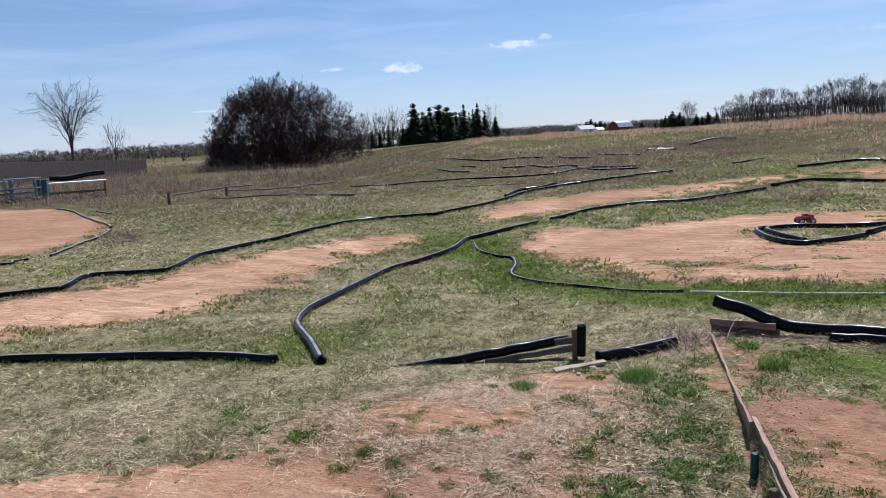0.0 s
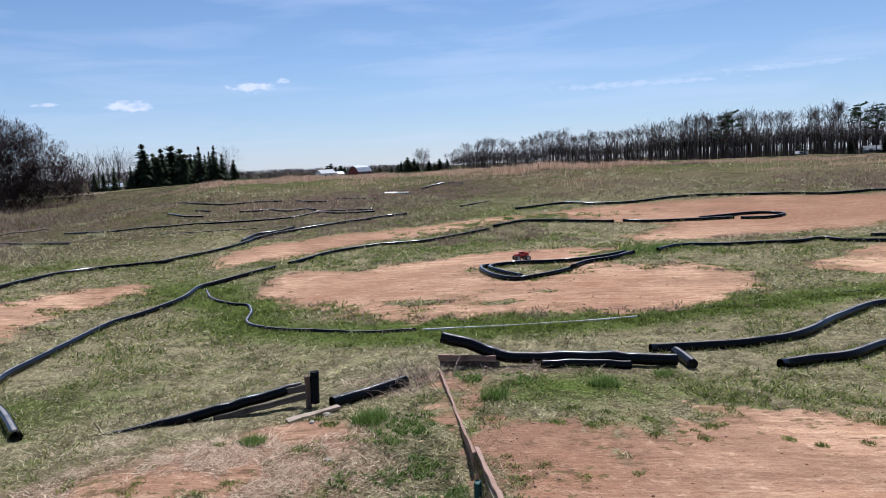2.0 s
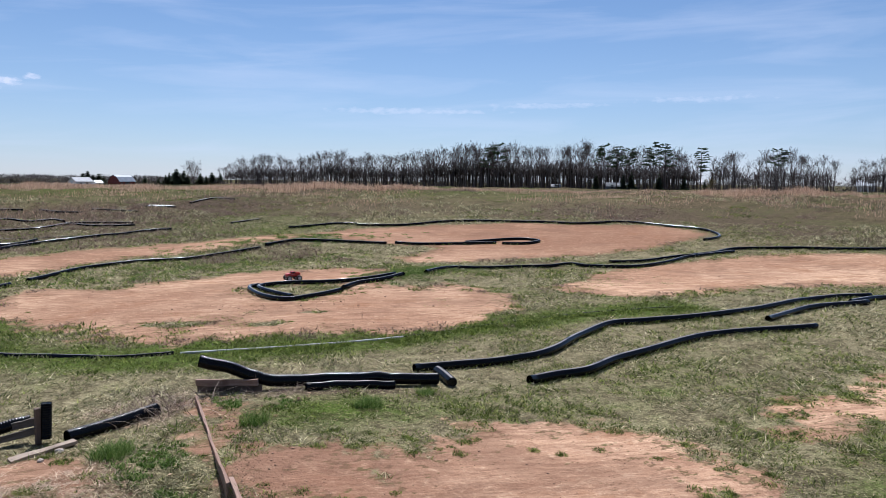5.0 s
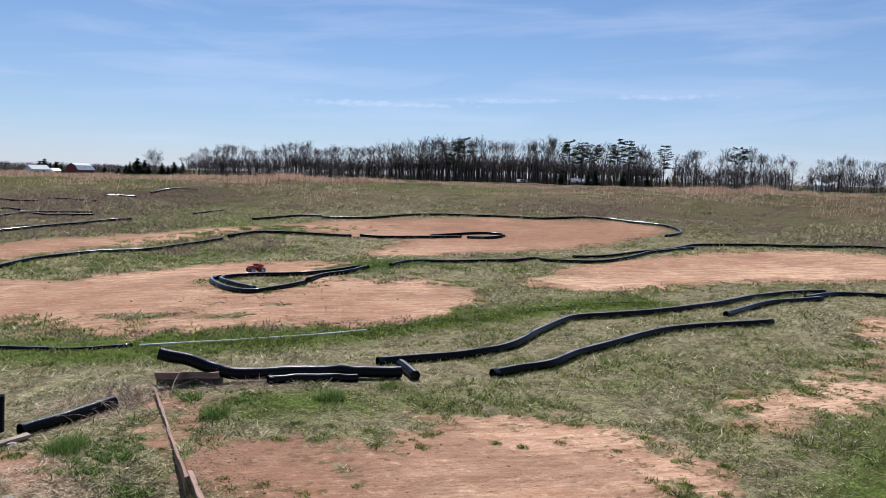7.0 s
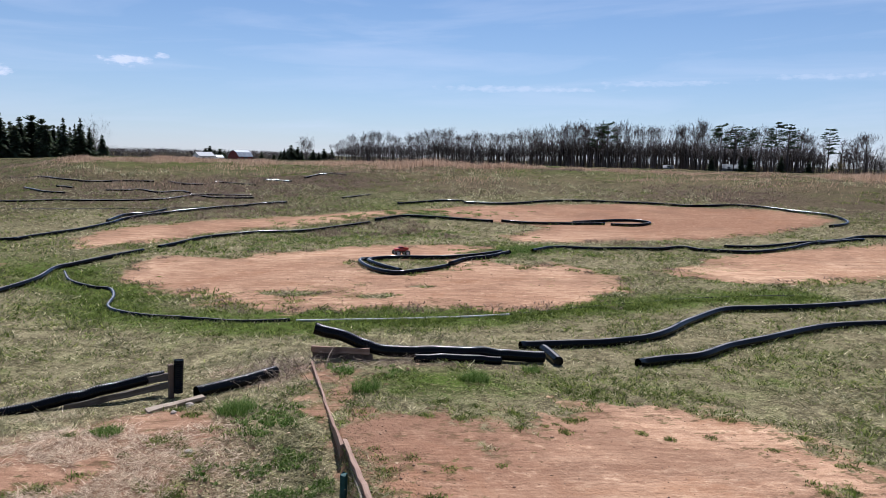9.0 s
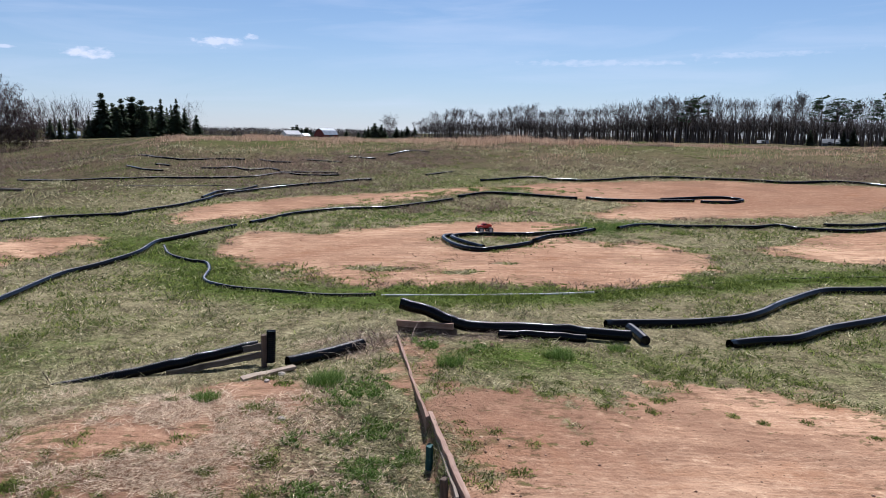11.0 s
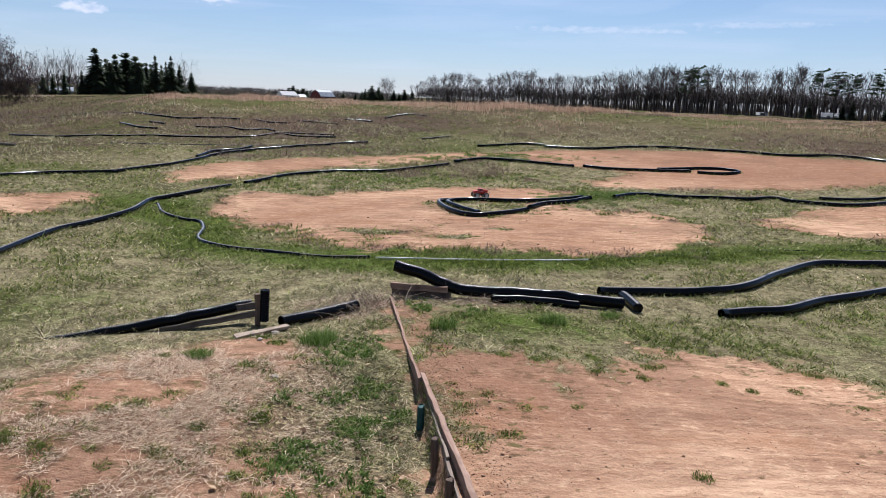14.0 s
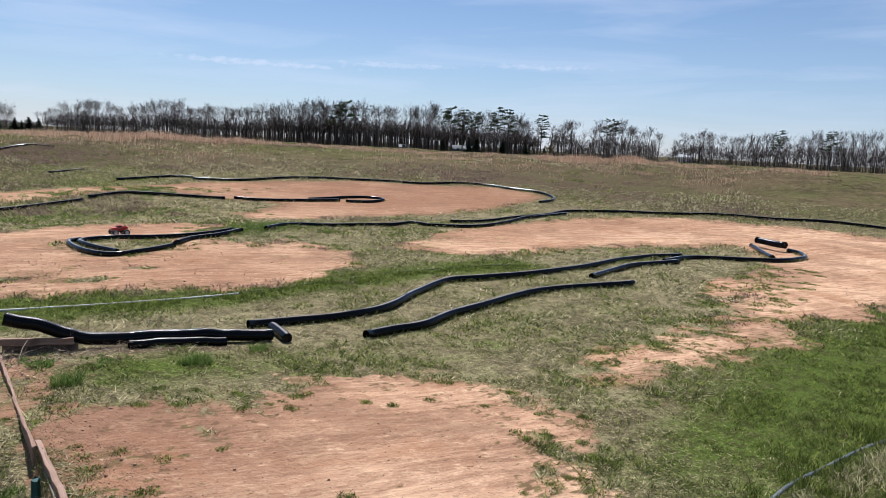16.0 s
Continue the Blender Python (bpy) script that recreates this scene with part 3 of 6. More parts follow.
def inside_distance(x, y, poly):
    """Distance to the edge of a patch, positive inside it."""
    best, inside = np.full(x.shape, 1e9), np.zeros(x.shape, bool)
    n = len(poly)
    for i in range(n):
        (ax, ay), (bx, by) = poly[i], poly[(i + 1) % n]
        dx, dy = bx - ax, by - ay
        t = np.clip(((x - ax) * dx + (y - ay) * dy) / (dx * dx + dy * dy + 1e-9), 0, 1)
        best = np.minimum(best, np.hypot(x - ax - t * dx, y - ay - t * dy))
        cross = ((ay > y) != (by > y)) & (x < (bx - ax) * (y - ay) / (by - ay + 1e-12) + ax)
        inside ^= cross
    return np.where(inside, best, -best)


def line_distance(x, y, line):
    best = np.full(x.shape, 1e9)
    for (ax, ay), (bx, by) in zip(line, line[1:]):
        dx, dy = bx - ax, by - ay
        t = np.clip(((x - ax) * dx + (y - ay) * dy) / (dx * dx + dy * dy + 1e-9), 0, 1)
        best = np.minimum(best, np.hypot(x - ax - t * dx, y - ay - t * dy))
    return best


def dirt_at(x, y):
    d = np.full(x.shape, -9.0)
    for poly in DIRT:
        d = np.maximum(d, inside_distance(x, y, poly))
    d = np.minimum(d, -inside_distance(x, y, LOOP_ISLAND))
    d = d - 2.0 * bump(x, y, 4.1, 11.3, 0.8, 0.26, -35) - 1.7 * bump(x, y, 5.1, 10.2, 0.5, 0.22, -35) - 2.1 * bump(x, y, 6.2, 10.6, 0.42, 0.18, -30)
    d = d - 0.7 * bump(x, y, 13.5, 10.6, 2.2, 0.9, -20)
    # thin turf over bare earth beside the stand
    thin = np.clip(1.5 * bump(x, y, -2.6, 3.3, 2.5, 1.10), 0, 1)
    d = np.maximum(d, -2.4 + 3.3 * thin)
    d = np.maximum(d, -2.4 + 2.72 * np.clip(1.4 * bare_at(x, y), 0, 1) * (1 - 0.8 * lush_at(x, y)))
    # turf torn up between the lane end and the lawn
    d = np.maximum(d, -2.4 + 2.65 * np.clip(1.5 * np.maximum(bump(x, y, 9.3, 2.25, 3.2, 0.60, 1), bump(x, y, 14.0, 2.9, 3.0, 1.0, 6)), 0, 1))
    # ragged, tufted edges
    near = 1 - 0.5 * sstep(14, 26, np.hypot(x, y + 1.0))
    d = d + near * (0.45 * (vnoise(x * 0.8, y * 0.8, 51) - 0.5) + 0.55 * (vnoise(x * 2.1, y * 2.1, 52) - 0.5) + 0.60 * (vnoise(x * 5.3, y * 5.3, 53) - 0.5))
    return np.clip(d, -2.5, 2.5)


def lush_at(x, y):
    l = 0.95 * np.exp(-(line_distance(x, y, PIPES["E2"][1] + PIPES["E3"][1]) / 0.75) ** 2) + 0.8 * np.exp(-(line_distance(x, y, PIPES["E"][1]) / 0.9) ** 2)
    l = l + 1.2 * bump(x, y, 8.0, 0.2, 3.2, 1.3) + 0.9 * bump(x, y, 12.5, -0.8, 4.0, 1.6) + 0.8 * bump(x, y, 15.5, 0.2, 4, 1.2)
    l = l + 0.55 * bump(x, y, 10.6, 13.4, 1.6, 0.8) + 0.6 * bump(x, y, 10.5, 24.6, 4.0, 1.1) + 0.45 * bump(x, y, 0.0, 17.0, 1.8, 2.4)
    l = l + 0.18 * bump(x, y, 1.0, 3.6, 0.9, 1.6, -15) + 0.45 * bump(x, y, -1.6, 7.4, 0.9, 0.9) + 0.25 * bump(x, y, -3.6, 7.9, 3, 1.0)
    l = l + 0.5 * bump(x, y, 3.2, 5.1, 0.9, 0.5, -20) + 0.15 * bump(x, y, 0.6, 8.5, 3.0, 1.3) + 0.5 * bump(x, y, -3.6, 22.0, 3.5, 2.2)
    l = l + 0.32 * bump(x, y, -1.5, 5.2, 1.1, 0.6) + 0.30 * bump(x, y, 7.4, 4.0, 3.5, 1.2) + 0.25 * bump(x, y, 3.6, 5.0, 1.5, 0.7) + 0.35 * bump(x, y, 8.0, 18.2, 4.5, 1.1) + 0.4 * bump(x, y, 12.8, 9.1, 3.0, 1.0, -20)
    l = l + 0.75 * bump(x, y, 9.0, 41.0, 9.0, 4.5) + 0.5 * bump(x, y, 26.0, 33.0, 9.0, 4.0, -40)
    return np.clip(l, 0, 1)


def straw_at(x, y):
    s = 0.95 * bump(x, y, -0.45, 4.7, 0.95, 0.75) + 0.5 * bump(x, y, 0.3, 3.4, 0.9, 0.9) + 0.6 * bump(x, y, -3.2, 4.9, 2.4, 0.8) + 0.5 * bump(x, y, 2.05, 6.3, 0.6, 0.45)
    return np.clip(s, 0, 1)


def bare_at(x, y):
    """Where the turf is worn to soil."""
    b = 0.95 * bump(x, y, -0.8, 4.1, 1.7, 1.0, 10) + 0.7 * bump(x, y, 0.6, 4.9, 0.7, 0.7) + 0.8 * bump(x, y, 0.3, 2.6, 1.2, 0.9)
    return np.clip(b, 0, 1)


def worn_at(x, y):
    """Damper, darker earth."""
    w = 0.9 * bump(x, y, 2.6, 4.2, 0.9, 1.8, -15) + 0.85 * bump(x, y, -0.5, 4.2, 2.0, 1.4) + 0.35 * bump(x, y, -2.2, 3.2, 1.5, 0.8) + 0.3 * bump(x, y, 3.0, 2.6, 1.5, 1.5)
    w = w + 0.45 * bump(x, y, 22.5, 15.5, 3.0, 3.0) + 1.0 * bump(x, y, -15, 23.0, 9, 10) + 0.45 * bump(x, y, 3.5, 14.0, 1.8, 2.5) + 0.5 * bump(x, y, 6.5, 21.5, 6.0, 1.4, 8) + 0.9 * bump(x, y, 19.5, 19.0, 7.0, 4.0, -35) + 0.4 * bump(x, y, 20.0, 9.5, 4.0, 2.0, -20) + 0.45 * bump(x, y, 17.0, 15.5, 6.0, 3.0, -25) + 0.4 * bump(x, y, 8.5, 15.2, 2.5, 0.8) + 0.3 * bump(x, y, 15.0, 11.2, 3.0, 0.7) + 0.38 * bump(x, y, 6.0, 11.0, 5.0, 3.5) + 0.35 * bump(x, y, -4.5, 11.5, 3.0, 3.0)
    return np.clip(w, 0, 1)


def wild_at(x, y):
    """Unmown ground outside the track."""
    r = np.hypot(x, y + 1.0)
    az = np.degrees(np.arctan2(x, y + 1.0))
    return sstep(23, 30, r) * (1 - 0.8 * bump(x, y, 18, 18, 9, 9)) + 0.6 * sstep(18, 24, r) * sstep(6, -6, az) * (1 - sstep(23, 30, r))


def brown_at(x, y):
    """Turned dark soil and dead weeds, plus shade painted along pipes F and N."""
    b = 0.9 * bump(x, y, 7.0, 29.5, 6.5, 2.6, -8) + 0.9 * bump(x, y, 12.0, 31.5, 4.0, 1.6, -10) + 0.6 * bump(x, y, -4.0, 27.0, 7.0, 4.0) + 0.7 * bump(x, y, 24.5, 21.0, 5.0, 2.0, -40)
    b = b + 0.8 * bump(x, y, 3.7, 5.62, 1.3, 0.22, -19) + 0.6 * bump(x, y, 27.0, 10.0, 2.0, 7.0) + 0.5 * bump(x, y, 31.0, 15.0, 7.0, 9.0) + 0.45 * bump(x, y, 20.0, 28.5, 9.0, 3.5, -35) + 0.5 * bump(x, y, -7.0, 20.0, 3.0, 5.0) + 0.5 * bump(x, y, 13.5, 12.5, 3.0, 0.6, -15)
    # last two terms: pipe shade in the ground colour, F's shifted to its near side
    b = b + 0.75 * bump(x, y, -16.0, 38.0, 17.0, 10.0) + 0.8 * np.exp(-(line_distance(x, y + 0.12, PIPES["F"][1]) / 0.22) ** 2) + 0.5 * np.exp(-(line_distance(x, y, PIPES["N"][1]) / 0.25) ** 2)
    return np.clip(b, 0, 1)


def build_ground():
    """One sheet to the horizon, finer near the stand."""
    th = np.radians(np.concatenate([np.linspace(-42, 98, 560), np.linspace(98, 318, 56)[1:-1]]))
    r = np.concatenate([[0.001], np.geomspace(0.25, 1.6, 12)[:-1], np.geomspace(1.6, 70, 340), np.geomspace(70, 2600, 40)[1:]])
    T, R = np.meshgrid(th, r)
    x, y = (R * np.sin(T)).ravel(), (R * np.cos(T) - 1.0).ravel()
    z = surface_z(x, y)
    nt, nr = len(th), len(r)
    i, j = np.meshgrid(np.arange(nr - 1), np.arange(nt), indexing="ij")
    j2 = (j + 1) % nt
    f = np.stack([i * nt + j, i * nt + j2, (i + 1) * nt + j2, (i + 1) * nt + j], -1).reshape(-1, 4)[:, ::-1]
    ob = from_arrays("ground", np.stack([x, y, z], 1), f, M_GROUND, smooth=True)
    me = ob.data
    for name, fn in (("dirt", dirt_at), ("lush", lush_at), ("straw", straw_at), ("bare", bare_at), ("worn", worn_at), ("wild", wild_at), ("brown", brown_at)):
        a = me.attributes.new(name, "FLOAT", "POINT")
        a.data.foreach_set("value", fn(x, y).astype(np.float32))
    tagged(ob, "uneven ground of orange earth lanes and patchy dormant grass", "ground", kind="structure")
    return ob


build_ground()


# ---- drain pipes ----
def spline(pts, step):
    """A smooth line through the points, in even steps."""
    p = np.array(pts, float)
    q = np.vstack([2 * p[0] - p[1], p, 2 * p[-1] - p[-2]])
    out = []
    for a, b, c, d in zip(q, q[1:], q[2:], q[3:]):
        n = max(2, int(np.linalg.norm(c - b) / 0.05))
        t = np.linspace(0, 1, n, endpoint=False)[:, None]
        out.append(0.5 * (2 * b + (c - a) * t + (2 * a - 5 * b + 4 * c - d) * t * t + (3 * b - a - 3 * c + d) * t ** 3))
    out = np.vstack(out + [p[-1:]])
    s = np.concatenate([[0], np.cumsum(np.linalg.norm(np.diff(out, axis=0), axis=1))])
    n = max(3, int(s[-1] / step))
    u = np.linspace(0, s[-1], n)
    return np.stack([np.interp(u, s, out[:, k]) for k in range(out.shape[1])], 1), u


def tube_mesh(line, radii, sides):
    """Corners and faces of a tube along a line."""
    t = np.gradient(line, axis=0)
    t /= np.linalg.norm(t, axis=1)[:, None] + 1e-9
    up = np.array([0, 0, 1.0]) if abs(t[:, 2]).max() < 0.95 else np.array([0, 1.0, 0])
    a = np.cross(t, up)
    a /= np.linalg.norm(a, axis=1)[:, None] + 1e-9
    b = np.cross(a, t)
    ang = np.linspace(0, 2 * np.pi, sides, endpoint=False)
    v = line[:, None] + radii[:, None, None] * (np.cos(ang)[None, :, None] * a[:, None] + np.sin(ang)[None, :, None] * b[:, None])
    n = len(line)
    i, j = np.meshgrid(np.arange(n - 1), np.arange(sides), indexing="ij")
    j2 = (j + 1) % sides
    f = np.stack([i * sides + j, i * sides + j2, (i + 1) * sides + j2, (i + 1) * sides + j], -1).reshape(-1, 4)
    return v.reshape(-1, 3), f


def drain_pipe(pts, label, radius=0.06, sink=0.012, ribs=0.0, material=None, group="", sides=12, name="drain_pipe", step=0.10, groove=0.93):
    """A corrugated plastic pipe lying along the ground. pts: (x, y) or (x, y, height of its underside over the ground).
    ribs: spacing of real corrugations; 0 for a pipe far off."""
    p3 = np.array([(p[0], p[1], p[2] if len(p) > 2 else 0.0) for p in pts], float)
    line, s = spline(p3, ribs / 4 if ribs else step)
    gz = surface_z(line[:, 0], line[:, 1])
    if not any(len(p) > 2 for p in pts):
        w = max(1, int(0.5 / (s[1] - s[0])))
        k = np.ones(2 * w + 1) / (2 * w + 1)
        gz = np.convolve(np.pad(gz, w, mode="edge"), k, mode="valid")
    line[:, 2] += gz + radius - sink
    n = len(line)
    if ribs:
        rad = radius * np.where(np.arange(n) % 4 < 2, 1.0, groove)
    else:
        rad = radius * (1 + 0.025 * (vnoise(s * 3, s * 0 + len(pts), 7) - 0.5))
    v, f = tube_mesh(line, rad, sides)
    # the open ends: the wall turns inwards and back along the bore
    parts_v, parts_f = [v], [f]
    for end, step in ((0, 1), (-1, -1)):
        k = min(n - 1, 24 if ribs else 3)
        inner = line[[end, end + step * k]] if step > 0 else line[[-1, -1 - k]]
        iv, jf = tube_mesh(np.vstack([line[end] - 0.001 * (inner[1] - inner[0]), inner[1]]), np.array([radius * 0.93, radius * 0.80]), sides)
        base = sum(len(q) for q in parts_v)
        ring = np.arange(sides)
        edge = ring if step > 0 else (n - 1) * sides + ring
        parts_v.append(iv)
        parts_f.append(jf[:, ::-1] + base)
        parts_f.append(np.stack([edge, np.roll(edge, -1), base + np.roll(ring, -1), base + ring], 1))
    ob = from_arrays(name, np.vstack(parts_v), np.vstack(parts_f), material or M_PIPE, smooth=True)
    tagged(ob, label, "pipe", group)
    return ob


for key, (label, line) in PIPES.items():
    thin = key[0] == "L"
    far_off = key in ("K", "K2", "N2", "N3", "N4", "I", "J", "J2", "G", "M1", "M2", "M3", "H", "F", "F2", "N")
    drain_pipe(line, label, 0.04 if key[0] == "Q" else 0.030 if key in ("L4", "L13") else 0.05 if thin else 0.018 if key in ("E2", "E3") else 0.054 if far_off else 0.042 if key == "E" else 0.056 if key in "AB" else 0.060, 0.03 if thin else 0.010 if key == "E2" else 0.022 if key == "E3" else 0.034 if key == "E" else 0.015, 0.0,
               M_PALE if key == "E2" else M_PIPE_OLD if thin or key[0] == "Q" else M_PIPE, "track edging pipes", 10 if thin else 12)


# ---- boards, posts and loose timber at the near corner ----
def plank(name, a, b, tall, thick, material, label, category="board", lift=0.0, flat=False, rough=0.006, group=""):
    """A sawn board from a to b (x, y, z of its lower edge), standing on edge or lying flat, with worn ends."""
    a, b = Vector(a), Vector(b)
    d = b - a
    n = max(4, int(d.length / 0.12))
    bm = bmesh.new()
    rnd = random.Random(int(abs(a.x * 97 + a.y * 31) * 100))
    w, h = (tall, thick) if flat else (thick, tall)
    rings = []
    for i in range(n + 1):
        x = d.length * i / n
        o = [rnd.uniform(-rough, rough) for _ in range(4)]
        cut = rnd.uniform(-0.012, 0.012) if i in (0, n) else 0
        rings.append([bm.verts.new((x + cut, sy * w / 2 + o[k] * 0.5, (h if up else 0) + o[k])) for k, (sy, up) in enumerate(((-1, 0), (1, 0), (1, 1), (-1, 1)))])
    for r, s in zip(rings, rings[1:]):
        for k in range(4):
            bm.faces.new((r[k], r[(k + 1) % 4], s[(k + 1) % 4], s[k]))
    bm.faces.new(rings[0][::-1])
    bm.faces.new(rings[-1])
    bmesh.ops.recalc_face_normals(bm, faces=bm.faces)
    bmesh.ops.bevel(bm, geom=[e for e in bm.edges if len(e.link_faces) == 2 and e.calc_face_angle(0) > 1.0], offset=0.003, segments=1, affect="EDGES")
    ob = part(name, bm, material)
    turn = math.degrees(math.atan2(d.y, d.x))
    tip = math.degrees(math.atan2(d.z, math.hypot(d.x, d.y)))
    ob.matrix_world = pose(a.x, a.y, a.z + lift, 0, 0, turn) @ pose(0, 0, 0, 0, -tip, 0)
    return tagged(ob, label, category, group)


def edge_board(x0, y0, x1, y1, top0, top1, tall, thick, material, label):
    plank("edge_board", (x0, y0, top0 - tall), (x1, y1, top1 - tall), tall, thick, material, label, group="track edge boards")


edge_board(2.34, 5.95, 2.06, 4.88, 0.255, 0.225, 0.22, 0.022, M_WOOD_RED, "weathered red-brown board on edge retaining earth")
edge_board(2.065, 4.92, 1.815, 3.92, 0.225, 0.20, 0.24, 0.024, M_WOOD_RED, "warped red-brown board on edge retaining earth")
edge_board(1.865, 3.985, 1.47, 2.28, 0.205, 0.15, 0.27, 0.040, M_WOOD_RED, "thick weathered brown board on edge retaining earth")
edge_board(1.775, 3.66, 1.55, 2.82, 0.150, 0.125, 0.22, 0.020, M_WOOD, "split grey board nailed before another board")
edge_board(1.555, 2.86, 1.42, 2.34, 0.105, 0.085, 0.20, 0.022, M_WOOD, "short grey board end leaning on another")


def stake(x, y, top, tall, lean, label, material):
    bm = bmesh.new()
    r = bmesh.ops.create_cone(bm, cap_ends=True, segments=9, radius1=0.012, radius2=0.026, depth=tall * 0.3)
    bmesh.ops.translate(bm, vec=(0, 0, -tall * 0.35), verts=r["verts"])
    r2 = bmesh.ops.create_cone(bm, cap_ends=True, segments=9, radius1=0.026, radius2=0.024, depth=tall * 0.7)
    bmesh.ops.translate(bm, vec=(0, 0, tall * 0.15), verts=r2["verts"])
    for v in bm.verts:
        v.co.x += 0.004 * math.sin(v.co.z * 40 + v.co.y * 90)
        v.co.y += 0.003 * math.cos(v.co.z * 33)
        if v.co.z > tall * 0.49:
            v.co.z += 0.010 * math.sin(v.co.x * 120)
    ob = part("stake", bm, material)
    ob.matrix_world = pose(x, y, top - tall * 0.5, lean, 0, 20)
    return tagged(ob, label, "stake", "board stakes")


stake(1.535, 2.97, 0.175, 0.50, -3, "dark round wooden stake bracing the board", M_WOOD_DARK)
stake(1.425, 2.53, 0.15, 0.46, 2, "dark round wooden stake beside the board", M_WOOD_DARK)
stake(1.665, 3.53, 0.15, 0.42, 2, "teal painted stake against the board", M_TEAL)

RIB = 0.022
# pipe on a post with a rail under it
drain_pipe([(-0.90, 6.22, -0.09), (-0.3, 6.17, -0.02), (0.3, 6.10, 0.065), (0.93, 6.02, 0.145)], "ribbed black drain pipe propped on a rail", ribs=RIB, sides=16, radius=0.053)
plank("rail", (0.10, 6.06, sz1(0.10, 6.06) - 0.02), (0.96, 5.88, sz1(0.96, 5.88) + 0.085), 0.058, 0.038, M_WOOD_GREY, "weathered grey rail fixed to a short post")
plank("rail", (0.72, 6.045, sz1(0.72, 6.045) + 0.125), (0.99, 5.88, sz1(0.99, 5.88) + 0.165), 0.06, 0.03, M_WOOD_GREY, "weathered grey upper rail inside a pipe sleeve")
z0 = sz1(0.99, 5.76)


def pipe_post(x, y, z, tall):
    base = holder("pipe_post", x, y, z, 0)
    n = int(tall / RIB * 4)
    line = np.stack([np.linspace(0, 0.012, n), np.zeros(n), np.linspace(0.04, tall, n)], 1)
    rad = 0.046 * np.where(np.arange(n) % 4 < 2, 1.0, 0.88)
    v, f = tube_mesh(line, rad, 18)
    iv, jf = tube_mesh(line[[-1, n // 2]] + np.array([0, 0, 0.001]), np.array([0.042, 0.038]), 18)
    ring = np.arange(18)
    lip = np.stack([(n - 1) * 18 + ring, (n - 1) * 18 + np.roll(ring, -1), len(v) + np.roll(ring, -1), len(v) + ring], 1)
    from_arrays("sleeve", np.vstack([v, iv]), np.vstack([f, jf[:, ::-1] + len(v), lip]), M_PIPE, base)["label"] = "ribbed black pipe sleeve"
    bm = bmesh.new()
    box(bm, (0.045, 0.05, 0.50), pose(-0.058, 0.01, 0.055), 0.004)
    part("post", bm, M_WOOD_DARK, base, "dark square timber post")
    return tagged(base, "short post sleeved with ribbed black pipe", "post")


pipe_post(1.0, 5.79, z0, 0.34)
drain_pipe([(1.13, 5.64), (1.55, 5.77), (1.96, 5.94)], "short ribbed black drain pipe in dry grass", ribs=RIB, groove=0.945, sides=16, radius=0.06)
plank("plank", (0.68, 5.44, sz1(0.68, 5.44) - 0.004), (1.17, 5.52, sz1(1.17, 5.52) + 0.020), 0.085, 0.030, M_PLANK, "brown weathered plank lying on the ground", flat=True)

# pipes heaped over a board at the corner of the track
plank("board", (2.55, 6.50, sz1(2.55, 6.50) + 0.065), (3.02, 6.02, sz1(3.02, 6.02) + 0.065), 0.068, 0.04, M_WOOD_RED, "weathered brown board on edge under pipes")
# added dark filler: stands for the shadowed gap below the upper board
plank("board", (2.57, 6.51, sz1(2.57, 6.51) - 0.03), (3.05, 6.02, sz1(3.05, 6.02) - 0.03), 0.095, 0.036, M_WOOD_DARK, "dark filler board for the shaded gap under a board")
drain_pipe([(2.55, 6.42, 0.28), (2.82, 6.27, 0.19), (3.04, 6.135, 0.095), (3.16, 6.075, 0.05), (3.5, 5.95, 0.03), (4.3, 5.68, 0.03), (4.93, 5.44, 0.02)], "ribbed black drain pipe tilted over a board", ribs=RIB, groove=0.972, sides=16, radius=0.066)
drain_pipe([(3.46, 5.82, 0.0), (3.9, 5.67, 0.0), (4.38, 5.51, 0.0)], "shorter ribbed black drain pipe beside a longer one", ribs=RIB, groove=0.972, sides=16, radius=0.047)
drain_pipe([(5.21, 5.80, 0.01), (5.12, 5.55, 0.01), (5.03, 5.30, 0.0)], "short black drain pipe laid across the end", ribs=RIB, groove=0.972, sides=16, radius=0.06)
drain_pipe([(20.42, 4.85, 0.11), (20.06, 4.02, 0.11)], "short thick black drain pipe on top of others", radius=0.085)
# garden edging hose at the lower bank
drain_pipe([(4.2, 0.30), (4.99, 0.16), (5.43, 0.11), (5.95, 0.0), (6.65, -0.15), (7.6, -0.45)], "grey plastic edging strip below dry grass", radius=0.017, material=plain("grey_edging", (0.06, 0.075, 0.085), (0.16, 0.18, 0.19), 14, 0.6), name="edging_strip")


